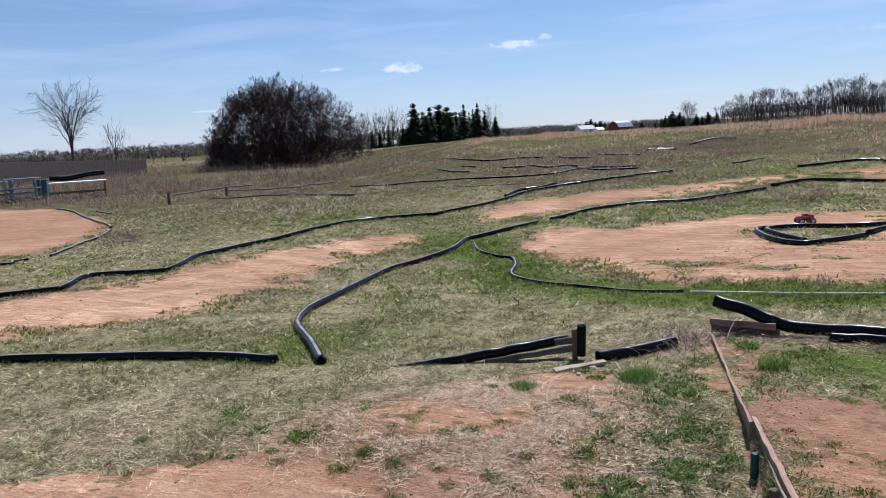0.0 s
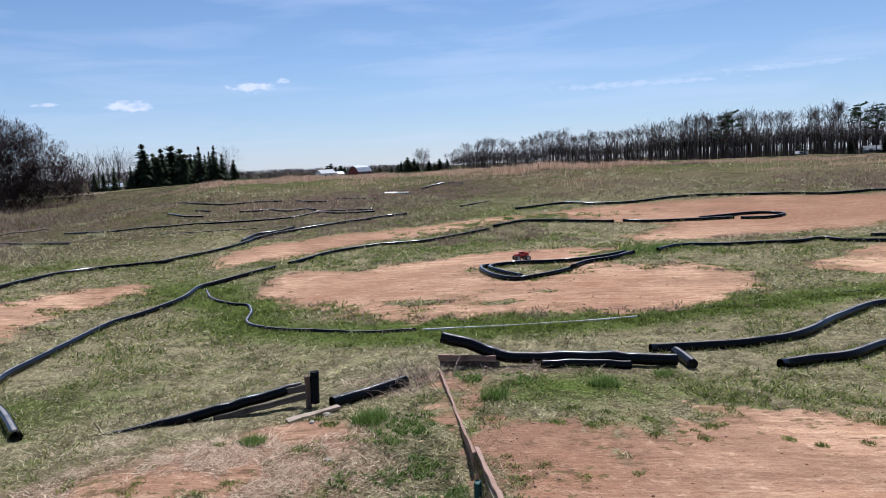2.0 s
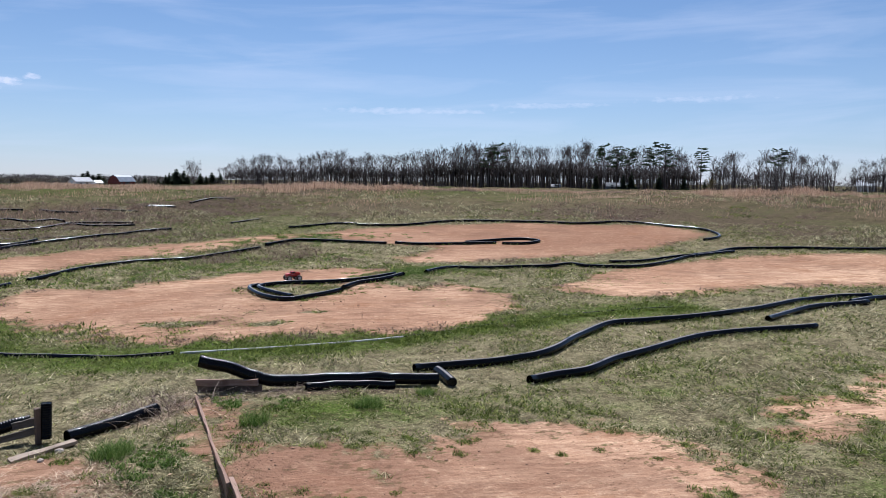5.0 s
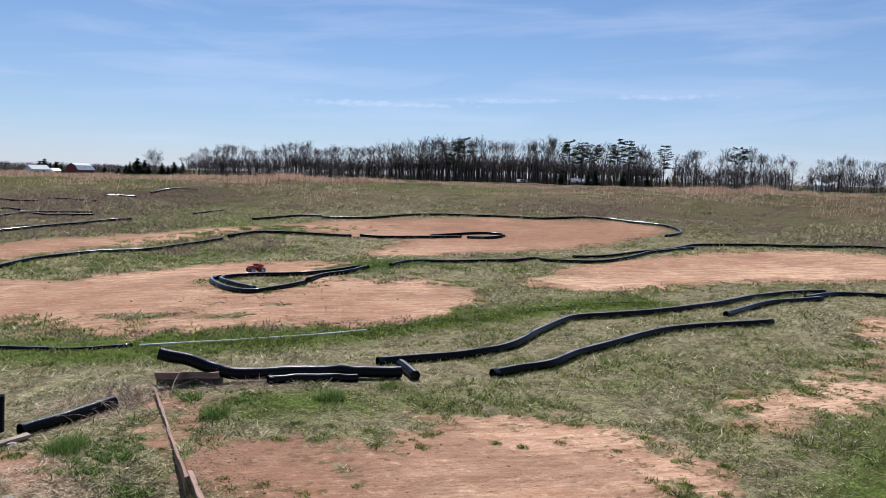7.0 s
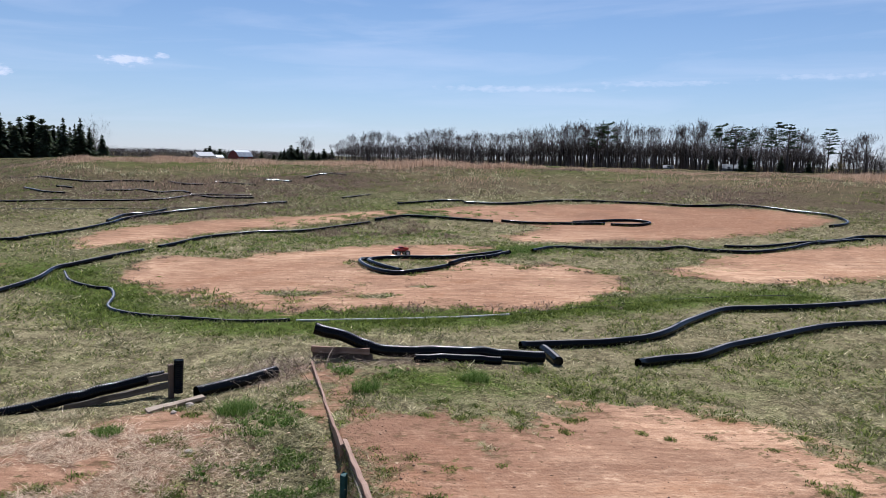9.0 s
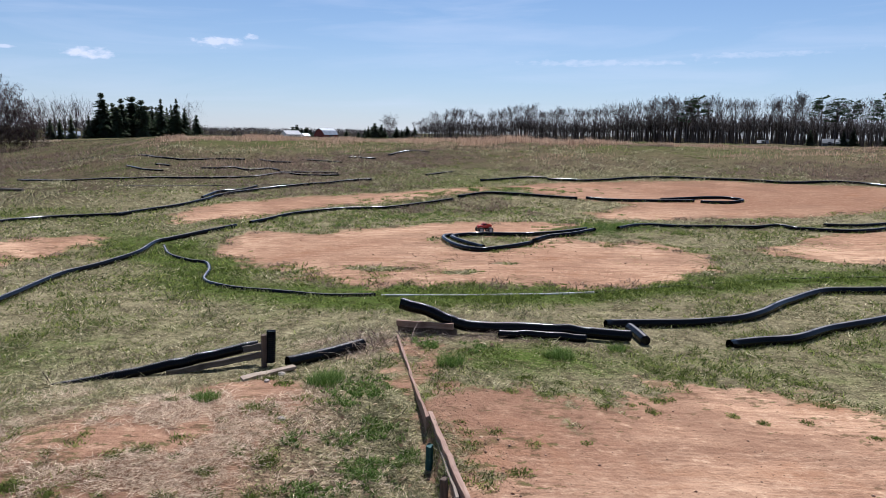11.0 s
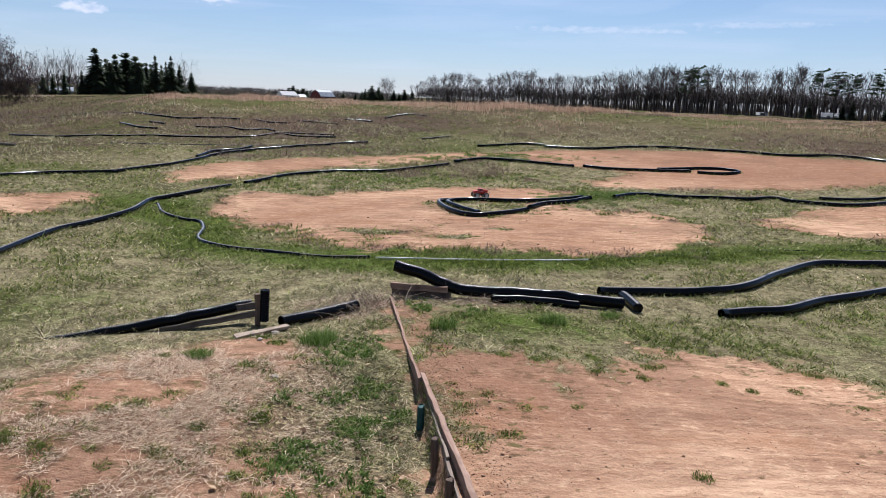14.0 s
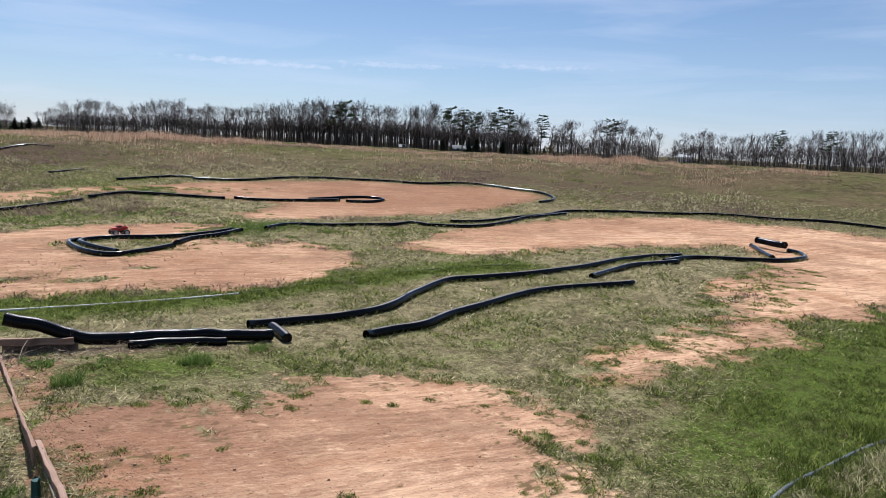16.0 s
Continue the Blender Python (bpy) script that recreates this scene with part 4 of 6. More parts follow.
# ---- the toy truck ----
def rc_truck(x, y, turn):
    """A radio controlled monster truck, about 0.42 m long, its nose along +x."""
    base = holder("toy_truck", x, y, sz1(x, y), turn)
    red = plain("red_shell", (0.42, 0.022, 0.018), (0.50, 0.035, 0.022), 20, 0.35, spec=0.5)
    dark = plain("tyre_rubber", (0.016, 0.015, 0.014), (0.05, 0.04, 0.032), 25, 0.85)
    glass = plain("tinted_window", (0.012, 0.013, 0.016), (0.02, 0.02, 0.024), 8, 0.15)
    steel = plain("rim", (0.45, 0.45, 0.46), (0.55, 0.55, 0.56), 8, 0.4)
    bm = bmesh.new()
    box(bm, (0.36, 0.15, 0.05), pose(0, 0, 0.135), 0.012)
    box(bm, (0.12, 0.145, 0.028), pose(0.115, 0, 0.168, 0, 4, 0), 0.010)
    for s in (-1, 1):
        box(bm, (0.13, 0.012, 0.045), pose(-0.115, s * 0.068, 0.175), 0.004)
    box(bm, (0.010, 0.13, 0.042), pose(-0.177, 0, 0.173), 0.003)
    body = part("body", bm, red, base, "glossy red pickup shell")
    bm = bmesh.new()
    vs = box(bm, (0.125, 0.135, 0.065), pose(0.0, 0, 0.205))
    for v in vs:
        if v.co.z > 0.2:
            v.co.x *= 0.72
            v.co.y *= 0.86
    bmesh.ops.bevel(bm, geom=list(bm.edges), offset=0.008, segments=1, affect="EDGES")
    part("cab", bm, red, base)
    for dx, tip in ((0.055, -32), (-0.056, 26)):
        bm = bmesh.new()
        box(bm, (0.004, 0.105, 0.042), pose(dx, 0, 0.207, 0, tip, 0), 0.001)
        part("window", bm, glass, base)
    for s in (-1, 1):
        bm = bmesh.new()
        box(bm, (0.075, 0.004, 0.034), pose(0, s * 0.0645, 0.208, s * 8, 0, 0), 0.001)
        part("window", bm, glass, base)
    bm = bmesh.new()
    box(bm, (0.30, 0.09, 0.035), pose(0, 0, 0.095), 0.006)
    for dx in (-0.125, 0.125):
        box(bm, (0.02, 0.23, 0.018), pose(dx, 0, 0.068), 0.004)
        for s in (-1, 1):
            box(bm, (0.012, 0.012, 0.085), pose(dx * 0.9, s * 0.06, 0.105, s * 18, 0, 0), 0.003)
    part("chassis", bm, dark, base, "black plastic chassis with shock absorbers")
    for dx, name in ((0.195, "front_bumper"), (-0.195, "rear_bumper")):
        bm = bmesh.new()
        box(bm, (0.025, 0.13, 0.022), pose(dx, 0, 0.098), 0.006)
        part(name, bm, dark, base)
    for dx in (-0.128, 0.128):
        for s in (-1, 1):
            bm = bmesh.new()
            prof = ((0.042, -0.034), (0.064, -0.036), (0.070, -0.026), (0.071, 0.0), (0.070, 0.026), (0.064, 0.036), (0.042, 0.034))
            rings = []
            for i in range(24):
                a = 2 * math.pi * i / 24
                k = 1.0 if i % 2 else 0.955
                rings.append([bm.verts.new((r * (k if r > 0.06 else 1) * math.cos(a), w, r * (k if r > 0.06 else 1) * math.sin(a))) for r, w in prof])
            for i in range(24):
                p, q = rings[i], rings[(i + 1) % 24]
                for j in range(len(prof) - 1):
                    bm.faces.new((p[j], p[j + 1], q[j + 1], q[j]))
            bmesh.ops.recalc_face_normals(bm, faces=bm.faces)
            wheel = part("wheel", bm, dark, base, "knobbly black tyre")
            wheel.location = (dx, s * 0.135, 0.070)
            bm = bmesh.new()
            bmesh.ops.create_cone(bm, cap_ends=True, segments=16, radius1=0.043, radius2=0.043, depth=0.05)
            bmesh.ops.rotate(bm, cent=(0, 0, 0), matrix=Matrix.Rotation(radians(90), 3, "X"), verts=bm.verts)
            part("rim", bm, steel, wheel)
    return tagged(base, "red radio controlled pickup truck with big black tyres", "toy truck")


rc_truck(7.75, 14.45, 172).scale = (0.92, 0.92, 0.92)


# ---- bare trees, conifers, thicket ----
def prisms(segs, sides=3):
    """Corners and faces of many tapered sticks: rows of start, end, radius at start and end."""
    s = np.asarray(segs, float)
    p0, p1, r0, r1 = s[:, 0:3], s[:, 3:6], s[:, 6], s[:, 7]
    d = p1 - p0
    d /= np.linalg.norm(d, axis=1)[:, None] + 1e-9
    up = np.where(np.abs(d[:, 2:3]) > 0.9, np.array([[1.0, 0, 0]]), np.array([[0, 0, 1.0]]))
    a = np.cross(d, up)
    a /= np.linalg.norm(a, axis=1)[:, None] + 1e-9
    b = np.cross(d, a)
    ang = np.linspace(0, 2 * np.pi, sides, endpoint=False)
    ring = np.cos(ang)[None, :, None] * a[:, None] + np.sin(ang)[None, :, None] * b[:, None]
    v = np.concatenate([p0[:, None] + ring * r0[:, None, None], p1[:, None] + ring * r1[:, None, None]], 1)
    n = len(s)
    base = (np.arange(n) * 2 * sides)[:, None, None]
    k = np.arange(sides if sides > 2 else 1)
    f = np.stack([k, (k + 1) % sides, (k + 1) % sides + sides, k + sides], 1)[None] + base
    return v.reshape(-1, 3), f.reshape(-1, 4)


def limb(rng, segs, p, d, length, r, depth, kids, spread, gnarl=0.18, thin=0.012, rise=0.12):
    """A limb that bends and forks, down to twigs."""
    n = 3 if depth > 1 else 2
    for i in range(n):
        q = p + d * (length / n)
        r2 = max(thin, r * (1 - 0.55 / n * (1 if depth else 1.4))) if depth or i < n - 1 else thin * 0.4
        segs.append((*p, *q, r, r2))
        if depth:
            m = kids if i else max(1, kids - 1)
            for _ in range(m):
                side = rng.normal(0, 1, 3)
                side -= d * (side @ d)
                side /= np.linalg.norm(side) + 1e-9
                a = np.radians(rng.uniform(0.6, 1.2) * spread)
                nd = d * np.cos(a) + side * np.sin(a) + np.array([0, 0, rise])
                nd /= np.linalg.norm(nd)
                limb(rng, segs, p + (q - p) * rng.uniform(0.3, 1.0), nd, length * rng.uniform(0.42, 0.66), max(thin, r2 * 0.55), depth - 1, kids, spread, gnarl, thin, rise)
        d = d + rng.normal(0, gnarl, 3) + np.array([0, 0, rise * 0.5])
        d /= np.linalg.norm(d)
        p, r = q, r2


def tree_from(name, trunk, crown, label, category="tree", group="", crown_mat=None, trunk_mat=None, sides=3):
    base = holder(name, 0, 0, -50)
    v, f = prisms(trunk, 6)
    from_arrays("trunk", v, f, trunk_mat or M_BARK, base, smooth=True)
    v, f = prisms(crown, sides)
    from_arrays("crown", v, f, crown_mat or M_TWIG, base)
    return tagged(base, label, category, group)


def forest_tree(seed, h=15.0):
    """A tall tree grown among others: a clean stem that forks high up into a rounded head of fine twigs."""
    rng = np.random.default_rng(seed)
    trunk, crown = [], []
    p, d, r = np.array([0, 0, -0.8]), np.array([0, 0, 1.0]), rng.uniform(0.15, 0.21)
    n, head = 8, rng.uniform(0.34, 0.55)
    for i in range(n):
        q = p + d * (h * 0.76 / n)
        trunk.append((*p, *q, r, r * 0.86))
        u = q[2] / h
        if u > head:
            k = (u - head) / (0.80 - head)
            for j in range(2):
                a = rng.uniform(0, 2 * np.pi)
                nd = np.array([np.cos(a), np.sin(a), rng.uniform(0.7, 1.5) + 0.3 * k])
                nd /= np.linalg.norm(nd)
                limb(rng, crown, p + (q - p) * rng.uniform(0, 1), nd, h * rng.uniform(0.19, 0.27) * (1.0 - 0.30 * k), r * 0.48, 3 - j, 2 + j, 42, 0.12, 0.017 + 0.003 * j, 0.06)
        elif i > 1 and rng.uniform() < 0.35:
            a = rng.uniform(0, 2 * np.pi)
            limb(rng, crown, q, np.array([np.cos(a) * 0.7, np.sin(a) * 0.7, 0.7]), h * 0.08, 0.03, 1, 2, 50, 0.2, 0.016, 0.02)
        d = d + rng.normal(0, 0.05, 3) * np.array([1, 1, 0])
        d /= np.linalg.norm(d)
        p, r = q, r * 0.86
    for _ in range(4):
        nd = d + rng.normal(0, 0.5, 3) * np.array([1, 1, 0])
        limb(rng, crown, p, nd / np.linalg.norm(nd), h * 0.17, r * 0.6, 2, 3, 44, 0.14, 0.018, 0.04)
    return tree_from("bare_tree", trunk, crown, "tall leafless grey tree at the field edge", group="woods behind the field", sides=2)


def open_tree(seed, h, width, label, depth=4, group="", sides=3, twig=0.010):
    """A broad leafless tree grown in the open, forking low."""
    rng = np.random.default_rng(seed)
    trunk, crown = [], []
    p, d, r = np.array([0, 0, -0.6]), np.array([0, 0, 1.0]), h * 0.022
    for i in range(3):
        q = p + d * h * 0.10
        trunk.append((*p, *q, r, r * 0.9))
        p, r = q, r * 0.9
    for i in range(7):
        a = i * 0.9 + rng.uniform(-0.3, 0.3)
        lean = rng.uniform(0.15, 0.75) * width
        nd = np.array([np.cos(a) * lean, np.sin(a) * lean, 1.0])
        nd /= np.linalg.norm(nd)
        limb(rng, crown, p - np.array([0, 0, rng.uniform(0, h * 0.08)]), nd, h * rng.uniform(0.40, 0.50), r * 0.55, depth - 1, 2, 44, 0.14, twig, 0.02)
    return tree_from("bare_tree", trunk, crown, label, group=group, sides=sides)


def fans(name, origin, heading, droop, length, width, material, parent, rng, tuft=5):
    """Needle-covered branches: each a spray of narrow drooping blades."""
    n = len(origin)
    o = np.repeat(origin, tuft, 0)
    a = np.repeat(heading, tuft) + rng.uniform(-0.45, 0.45, n * tuft)
    t = rng.uniform(0.0, 0.65, n * tuft)
    L = np.repeat(length, tuft)
    w = np.repeat(width, tuft) * rng.uniform(0.7, 1.3, n * tuft)
    dr = np.repeat(droop, tuft) + rng.uniform(-0.2, 0.2, n * tuft)
    out = np.stack([np.cos(a), np.sin(a), dr], 1)
    mid = np.stack([np.cos(np.repeat(heading, tuft)), np.sin(np.repeat(heading, tuft)), np.repeat(droop, tuft)], 1)
    b = o + mid * (L * t)[:, None]
    tip = b + out * (L * rng.uniform(0.35, 0.6, n * tuft))[:, None]
    side = np.stack([-np.sin(a), np.cos(a), rng.uniform(-0.5, 0.5, n * tuft)], 1)
    v = np.stack([b - side * w[:, None] * 0.5, b + side * w[:, None] * 0.5, tip + side * w[:, None] * 0.15, tip - side * w[:, None] * 0.15], 1).reshape(-1, 3)
    f = np.arange(len(v)).reshape(-1, 4)
    return from_arrays(name, v, f, material, parent)


def spruce(seed, h, width, blunt=0.85):
    """A dense conifer: whorls of drooping boughs of uneven length. blunt: how full its top is."""
    rng = np.random.default_rng(seed)
    base = holder("spruce", 0, 0, -50)
    v, f = prisms([(0, 0, -0.6, 0, 0, h * 0.5, h * 0.014, h * 0.008), (0, 0, h * 0.5, 0, 0, h, h * 0.008, 0.01)], 6)
    from_arrays("trunk", v, f, M_BARK, base)
    whorls = 22
    n = 560
    u = 0.04 + 0.96 * (rng.integers(0, whorls, n) + rng.uniform(0, 0.85, n)) / whorls
    a = rng.uniform(0, 2 * np.pi, n)
    lobes = 0.85 + 0.22 * np.sin(a * 3 + seed + u * 9) + 0.12 * np.sin(a * 5 - u * 23)
    rad = width * 0.5 * (1.03 - u) ** blunt * rng.uniform(0.45, 1.2, n) * lobes + 0.10
    org = np.stack([np.zeros(n), np.zeros(n), u * h], 1)
    fans("crown", org, a, np.where(u > 0.88, 0.45, -0.18 - 0.22 * (1 - u)), rad / 0.9, 0.16 + rad * 0.20, M_SPRUCE, base, rng, 8)
    return tagged(base, "dark green spruce tree, dense and pointed" if blunt > 0.6 else "dark green conifer with a full rounded top", "tree", "spruce grove")


def white_pine(seed, h, bare, width):
    """A tall pine, bare below, with flat ragged plates of needles."""
    rng = np.random.default_rng(seed)
    base = holder("pine_tree", 0, 0, -50)
    lean = rng.uniform(-0.02, 0.02, 2) * h
    segs = [(0, 0, -0.6, lean[0], lean[1], h * 0.6, h * 0.016, h * 0.011), (lean[0], lean[1], h * 0.6, lean[0] * 1.3, lean[1], h * 0.98, h * 0.011, 0.03)]
    org, head, drp, ln, wd = [], [], [], [], []
    for i in range(13):
        u = bare + (1 - bare) * (i + rng.uniform(0, 0.8)) / 13
        for _ in range(2):
            a = rng.uniform(0, 2 * np.pi)
            L = width * 0.5 * (0.45 + 0.75 * math.sin(min(1.0, (1.06 - u) / (1 - bare) * 1.2) * 1.6)) * rng.uniform(0.5, 1.1)
            o = np.array([lean[0] * u * 1.3, lean[1] * u, u * h])
            e = o + np.array([math.cos(a) * L, math.sin(a) * L, L * 0.12])
            segs.append((*o, *e, 0.06, 0.02))
            for t in (0.35, 0.55, 0.75, 0.95):
                for _ in range(4):
                    org.append(o + (e - o) * t + rng.normal(0, 0.16, 3) * np.array([1, 1, 0.5]))
                    head.append(a + rng.uniform(-1.4, 1.4))
                    drp.append(rng.uniform(0.0, 0.5))
                    ln.append(rng.uniform(0.7, 1.3))
                    wd.append(rng.uniform(0.4, 0.8))
    v, f = prisms(segs, 5)
    from_arrays("trunk", v, f, M_BARK, base)
    fans("crown", np.array(org), np.array(head), np.array(drp), np.array(ln), np.array(wd), M_PINE, base, rng, 4)
    return tagged(base, "tall white pine with a bare trunk and ragged crown", "tree", "pines in the woods")


def place(az, r):
    x, y = -0.2 + r * math.sin(radians(az)), -1.0 + r * math.cos(radians(az))
    return x, y, sz1(x, y)


def put_first(ob, m):
    ob.matrix_basis = m


def stand(ob, az, r, turn=0.0, scale=1.0, wide=1.0, sunk=0.0):
    x, y, z = place(az, r)
    return copy_thing(ob, pose(x, y, z - sunk, 0, 0, turn) @ Matrix.Diagonal((scale * wide, scale * wide, scale, 1)))


rnd = random.Random(11)
kinds = [forest_tree(s) for s in range(8)]
# skyline of the woods: azimuth and height
SKY_AZ = (21.5, 22.3, 23.6, 24.9, 26.5, 28.5, 30.2, 31.8, 35.0, 37.2, 39.8, 42.6, 44.7, 49.4, 50.5, 53.0, 56.5, 58.0, 59.1, 60.2, 61.3, 61.9, 63.9, 65.0, 66.2, 67.0, 67.9, 69.6, 71.0, 73.2, 78.0, 96.0)
SKY_H = (6.0, 8.0, 11.2, 12.4, 11.6, 11.8, 14.6, 12.8, 13.2, 14.8, 16.6, 17.4, 16.8, 17.8, 16.2, 15.4, 15.0, 12.0, 15.0, 15.8, 10.0, 14.4, 14.6, 12.8, 13.0, 8.0, 11.0, 14.2, 12.0, 13.5, 15.0, 16.0)
count = 0
for row, (r0, step) in enumerate(((300, 0.62), (309, 0.66), (320, 0.70))):
    a = 22.0 + 0.2 * row
    while a < 97 and count < 258:
        if not (57.9 < a < 58.6 or 61.1 < a < 61.6 or 66.7 < a < 67.6) and (a < 80 or row < 2):
            h = float(np.interp(a, SKY_AZ, SKY_H)) * rnd.uniform(0.98, 1.22)
            stand(kinds[rnd.randrange(8)], a, r0 + rnd.uniform(-4, 4) + (35 if a > 67 else 0), rnd.uniform(0, 360), h / 15.0, rnd.uniform(1.0, 1.35))
            count += 1
        a += step * rnd.uniform(0.6, 1.4)
for k in kinds:
    for o in (*k.children_recursive, k):
        bpy.data.objects.remove(o)

pines = [white_pine(s, 18.0, b, w) for s, b, w in ((1, 0.62, 7.5), (2, 0.5, 7.0), (3, 0.42, 6.0))]
for az, h, k, r in ((43.0, 17.6, 0, 297), (42.2, 16.0, 1, 299), (51.0, 17.4, 0, 296), (51.9, 16.8, 1, 297), (52.8, 16.0, 0, 299), (54.5, 18.2, 1, 295), (55.4, 17.6, 1, 297),
                    (57.9, 16.6, 2, 296), (63.0, 15.6, 0, 298), (74.7, 15.2, 1, 330), (77.9, 15.6, 1, 332)):
    stand(pines[k], az, r, rnd.uniform(0, 360), h / 18.0, 1.0)
for k in pines:
    for o in (*k.children_recursive, k):
        bpy.data.objects.remove(o)

spruces = [spruce(5, 12.0, 6.2), spruce(6, 12.0, 7.2, 0.72), spruce(7, 12.0, 6.4, 0.42), spruce(8, 12.0, 5.6, 0.50)]
for az, h, r in ((-0.35, 13.4, 200), (0.35, 10.5, 203), (0.9, 11.6, 199), (1.6, 11.0, 204), (2.2, 11.4, 200), (2.9, 10.2, 203), (3.5, 11.5, 199), (4.2, 10.4, 204), (4.55, 11.6, 200), (5.1, 8.2, 202),
                 (5.9, 6.8, 205), (0.0, 9.0, 206), (1.2, 9.4, 207), (1.9, 9.0, 206), (2.6, 8.6, 207), (3.2, 9.2, 207), (3.9, 8.8, 206), (0.6, 8.6, 197), (2.4, 8.0, 196), (-3.6, 5.6, 190), (-3.0, 5.0, 191), (-2.3, 5.8, 189), (-4.6, 5.0, 192), (-1.2, 6.4, 198), (19.2, 6.5, 306), (18.7, 5.6, 308), (18.2, 4.6, 310), (19.7, 5.2, 304), (21.0, 5.0, 306), (17.7, 4.2, 312), (16.8, 6.0, 440),
                 (18.45, 6.6, 305), (18.95, 7.4, 304), (19.45, 6.4, 307), (20.6, 5.6, 308), (21.4, 6.0, 309), (22.0, 6.4, 307), (12.8, 8.4, 520), (13.1, 9.6, 525), (13.45, 8.8, 522), (13.8, 8.6, 528), (12.4, 6.4, 530), (14.1, 7.0, 530)):
    stand(spruces[2 + rnd.randrange(2) if 0.5 < az < 2.8 or 12 < az < 15 else rnd.randrange(2)], az, r, rnd.uniform(0, 360), h / 12.0 * rnd.uniform(0.76, 0.94), rnd.uniform(0.85, 1.15) * (1.7 if az > 12 else 1.0))
for az, h in ((53.0, 7.0), (52.4, 6.0), (56.8, 5.5), (55.0, 6.5), (50.4, 6.0), (58.2, 4.5)):
    stand(spruces[0], az, 294, rnd.uniform(0, 360), h / 12.0, 1.3)
for k in spruces:
    for o in (*k.children_recursive, k):
        bpy.data.objects.remove(o)

left_tree = open_tree(25, 12.0, 0.50, "broad leafless tree behind the fence", 4, "", 3, 0.015)
x, y, z = place(-24.75, 95)
put_first(left_tree, pose(x, y, z - 0.3, 0, 0, 30) @ Matrix.Diagonal((0.86, 0.86, 0.92, 1)))
iso_tree = open_tree(22, 10.0, 0.9, "round leafless tree standing alone", 5)
x, y, z = place(20.1, 296)
put_first(iso_tree, pose(x, y, z, 0, 0, 30) @ Matrix.Diagonal((1.0, 1.0, 1.05, 1)))
slim = open_tree(23, 11.0, 0.55, "slender leafless tree near the spruces", 4, "slender trees", 2, 0.014)
for az, r, s in ((-7.2, 205, 0.85), (-6.6, 210, 0.95), (-6.0, 204, 1.0), (-5.2, 212, 0.9), (-4.5, 206, 1.0), (-3.9, 210, 0.95), (-3.3, 204, 1.05), (-2.7, 208, 1.0), (-2.0, 205, 1.05), (-1.5, 210, 1.0), (5.4, 206, 1.02), (-8.0, 214, 0.9)):
    stand(slim, az, r, rnd.uniform(0, 360), s * 1.0, 0.9)
x, y, z = place(-22.0, 110)
put_first(slim, pose(x, y, z, 0, 0, 80) @ Matrix.Diagonal((0.5, 0.5, 0.62, 1)))
for az, r, s in ((-20.6, 118, 0.5), (-19.6, 121, 0.45), (-18.8, 124, 0.55), (-22.9, 115, 0.4), (-26.5, 90, 0.4), (-27.6, 92, 0.42)):
    stand(slim, az, r, rnd.uniform(0, 360), s, 1.0)


bud_tree = open_tree(27, 6.0, 0.95, "pale budding shrub at the field edge", 5, "", 2, 0.02)
for o in bud_tree.children:
    if o.name.startswith("crown"):
        o.data.materials[0] = M_BUD
x, y, z = place(58.6, 296)
put_first(bud_tree, pose(x, y, z, 0, 0, 10) @ Matrix.Diagonal((1.25, 1.25, 0.95, 1)))


def thicket(az, r, wide, tall):
    """A dense leafless thicket of many stems."""
    rng = np.random.default_rng(31)
    x, y, z = place(az, r)
    base = holder("thicket", x, y, z)
    stems, twigs = [], []
    for i in range(1800):
        a, d0, u = rng.uniform(0, 2 * np.pi), rng.uniform(0, 1) ** 0.5, rng.uniform(0, 1) ** 1.25
        fill = max(0.0, 1 - (u * 0.95) ** 2.6) ** 0.6 * (0.9 + 0.18 * math.sin(a * 3 + 1))
        p = np.array([math.cos(a) * wide * 0.44 * d0 * fill, math.sin(a) * wide * 0.30 * d0 * fill, 0.15 + u * tall * (0.80 + 0.10 * math.cos(a - 2.4) * (1 - d0))])
        out = np.array([math.cos(a) * rng.uniform(0.3, 1.2) * d0, math.sin(a) * rng.uniform(0.3, 1.0) * d0, rng.uniform(-0.5, 0.75)])
        out /= np.linalg.norm(out)
        if i < 7:
            foot = np.array([p[0] * 0.35, p[1] * 0.35, -0.3])
            stems.append((*foot, *p, 0.07, 0.035))
        limb(rng, twigs, p, out, tall * rng.uniform(0.10, 0.18), 0.022, 3, 2, 46, 0.24, 0.0125, 0.0)
    for st in stems:
        v, f = prisms([st], 5)
        from_arrays("stem", v, f, M_BARK, base)
    v, f = prisms(twigs, 2)
    from_arrays("crown", v, f, M_BUSH, base)
    return tagged(base, "large dark leafless thicket in the rough field", "bush")


thicket(-10.8, 63, 15.0, 7.0)


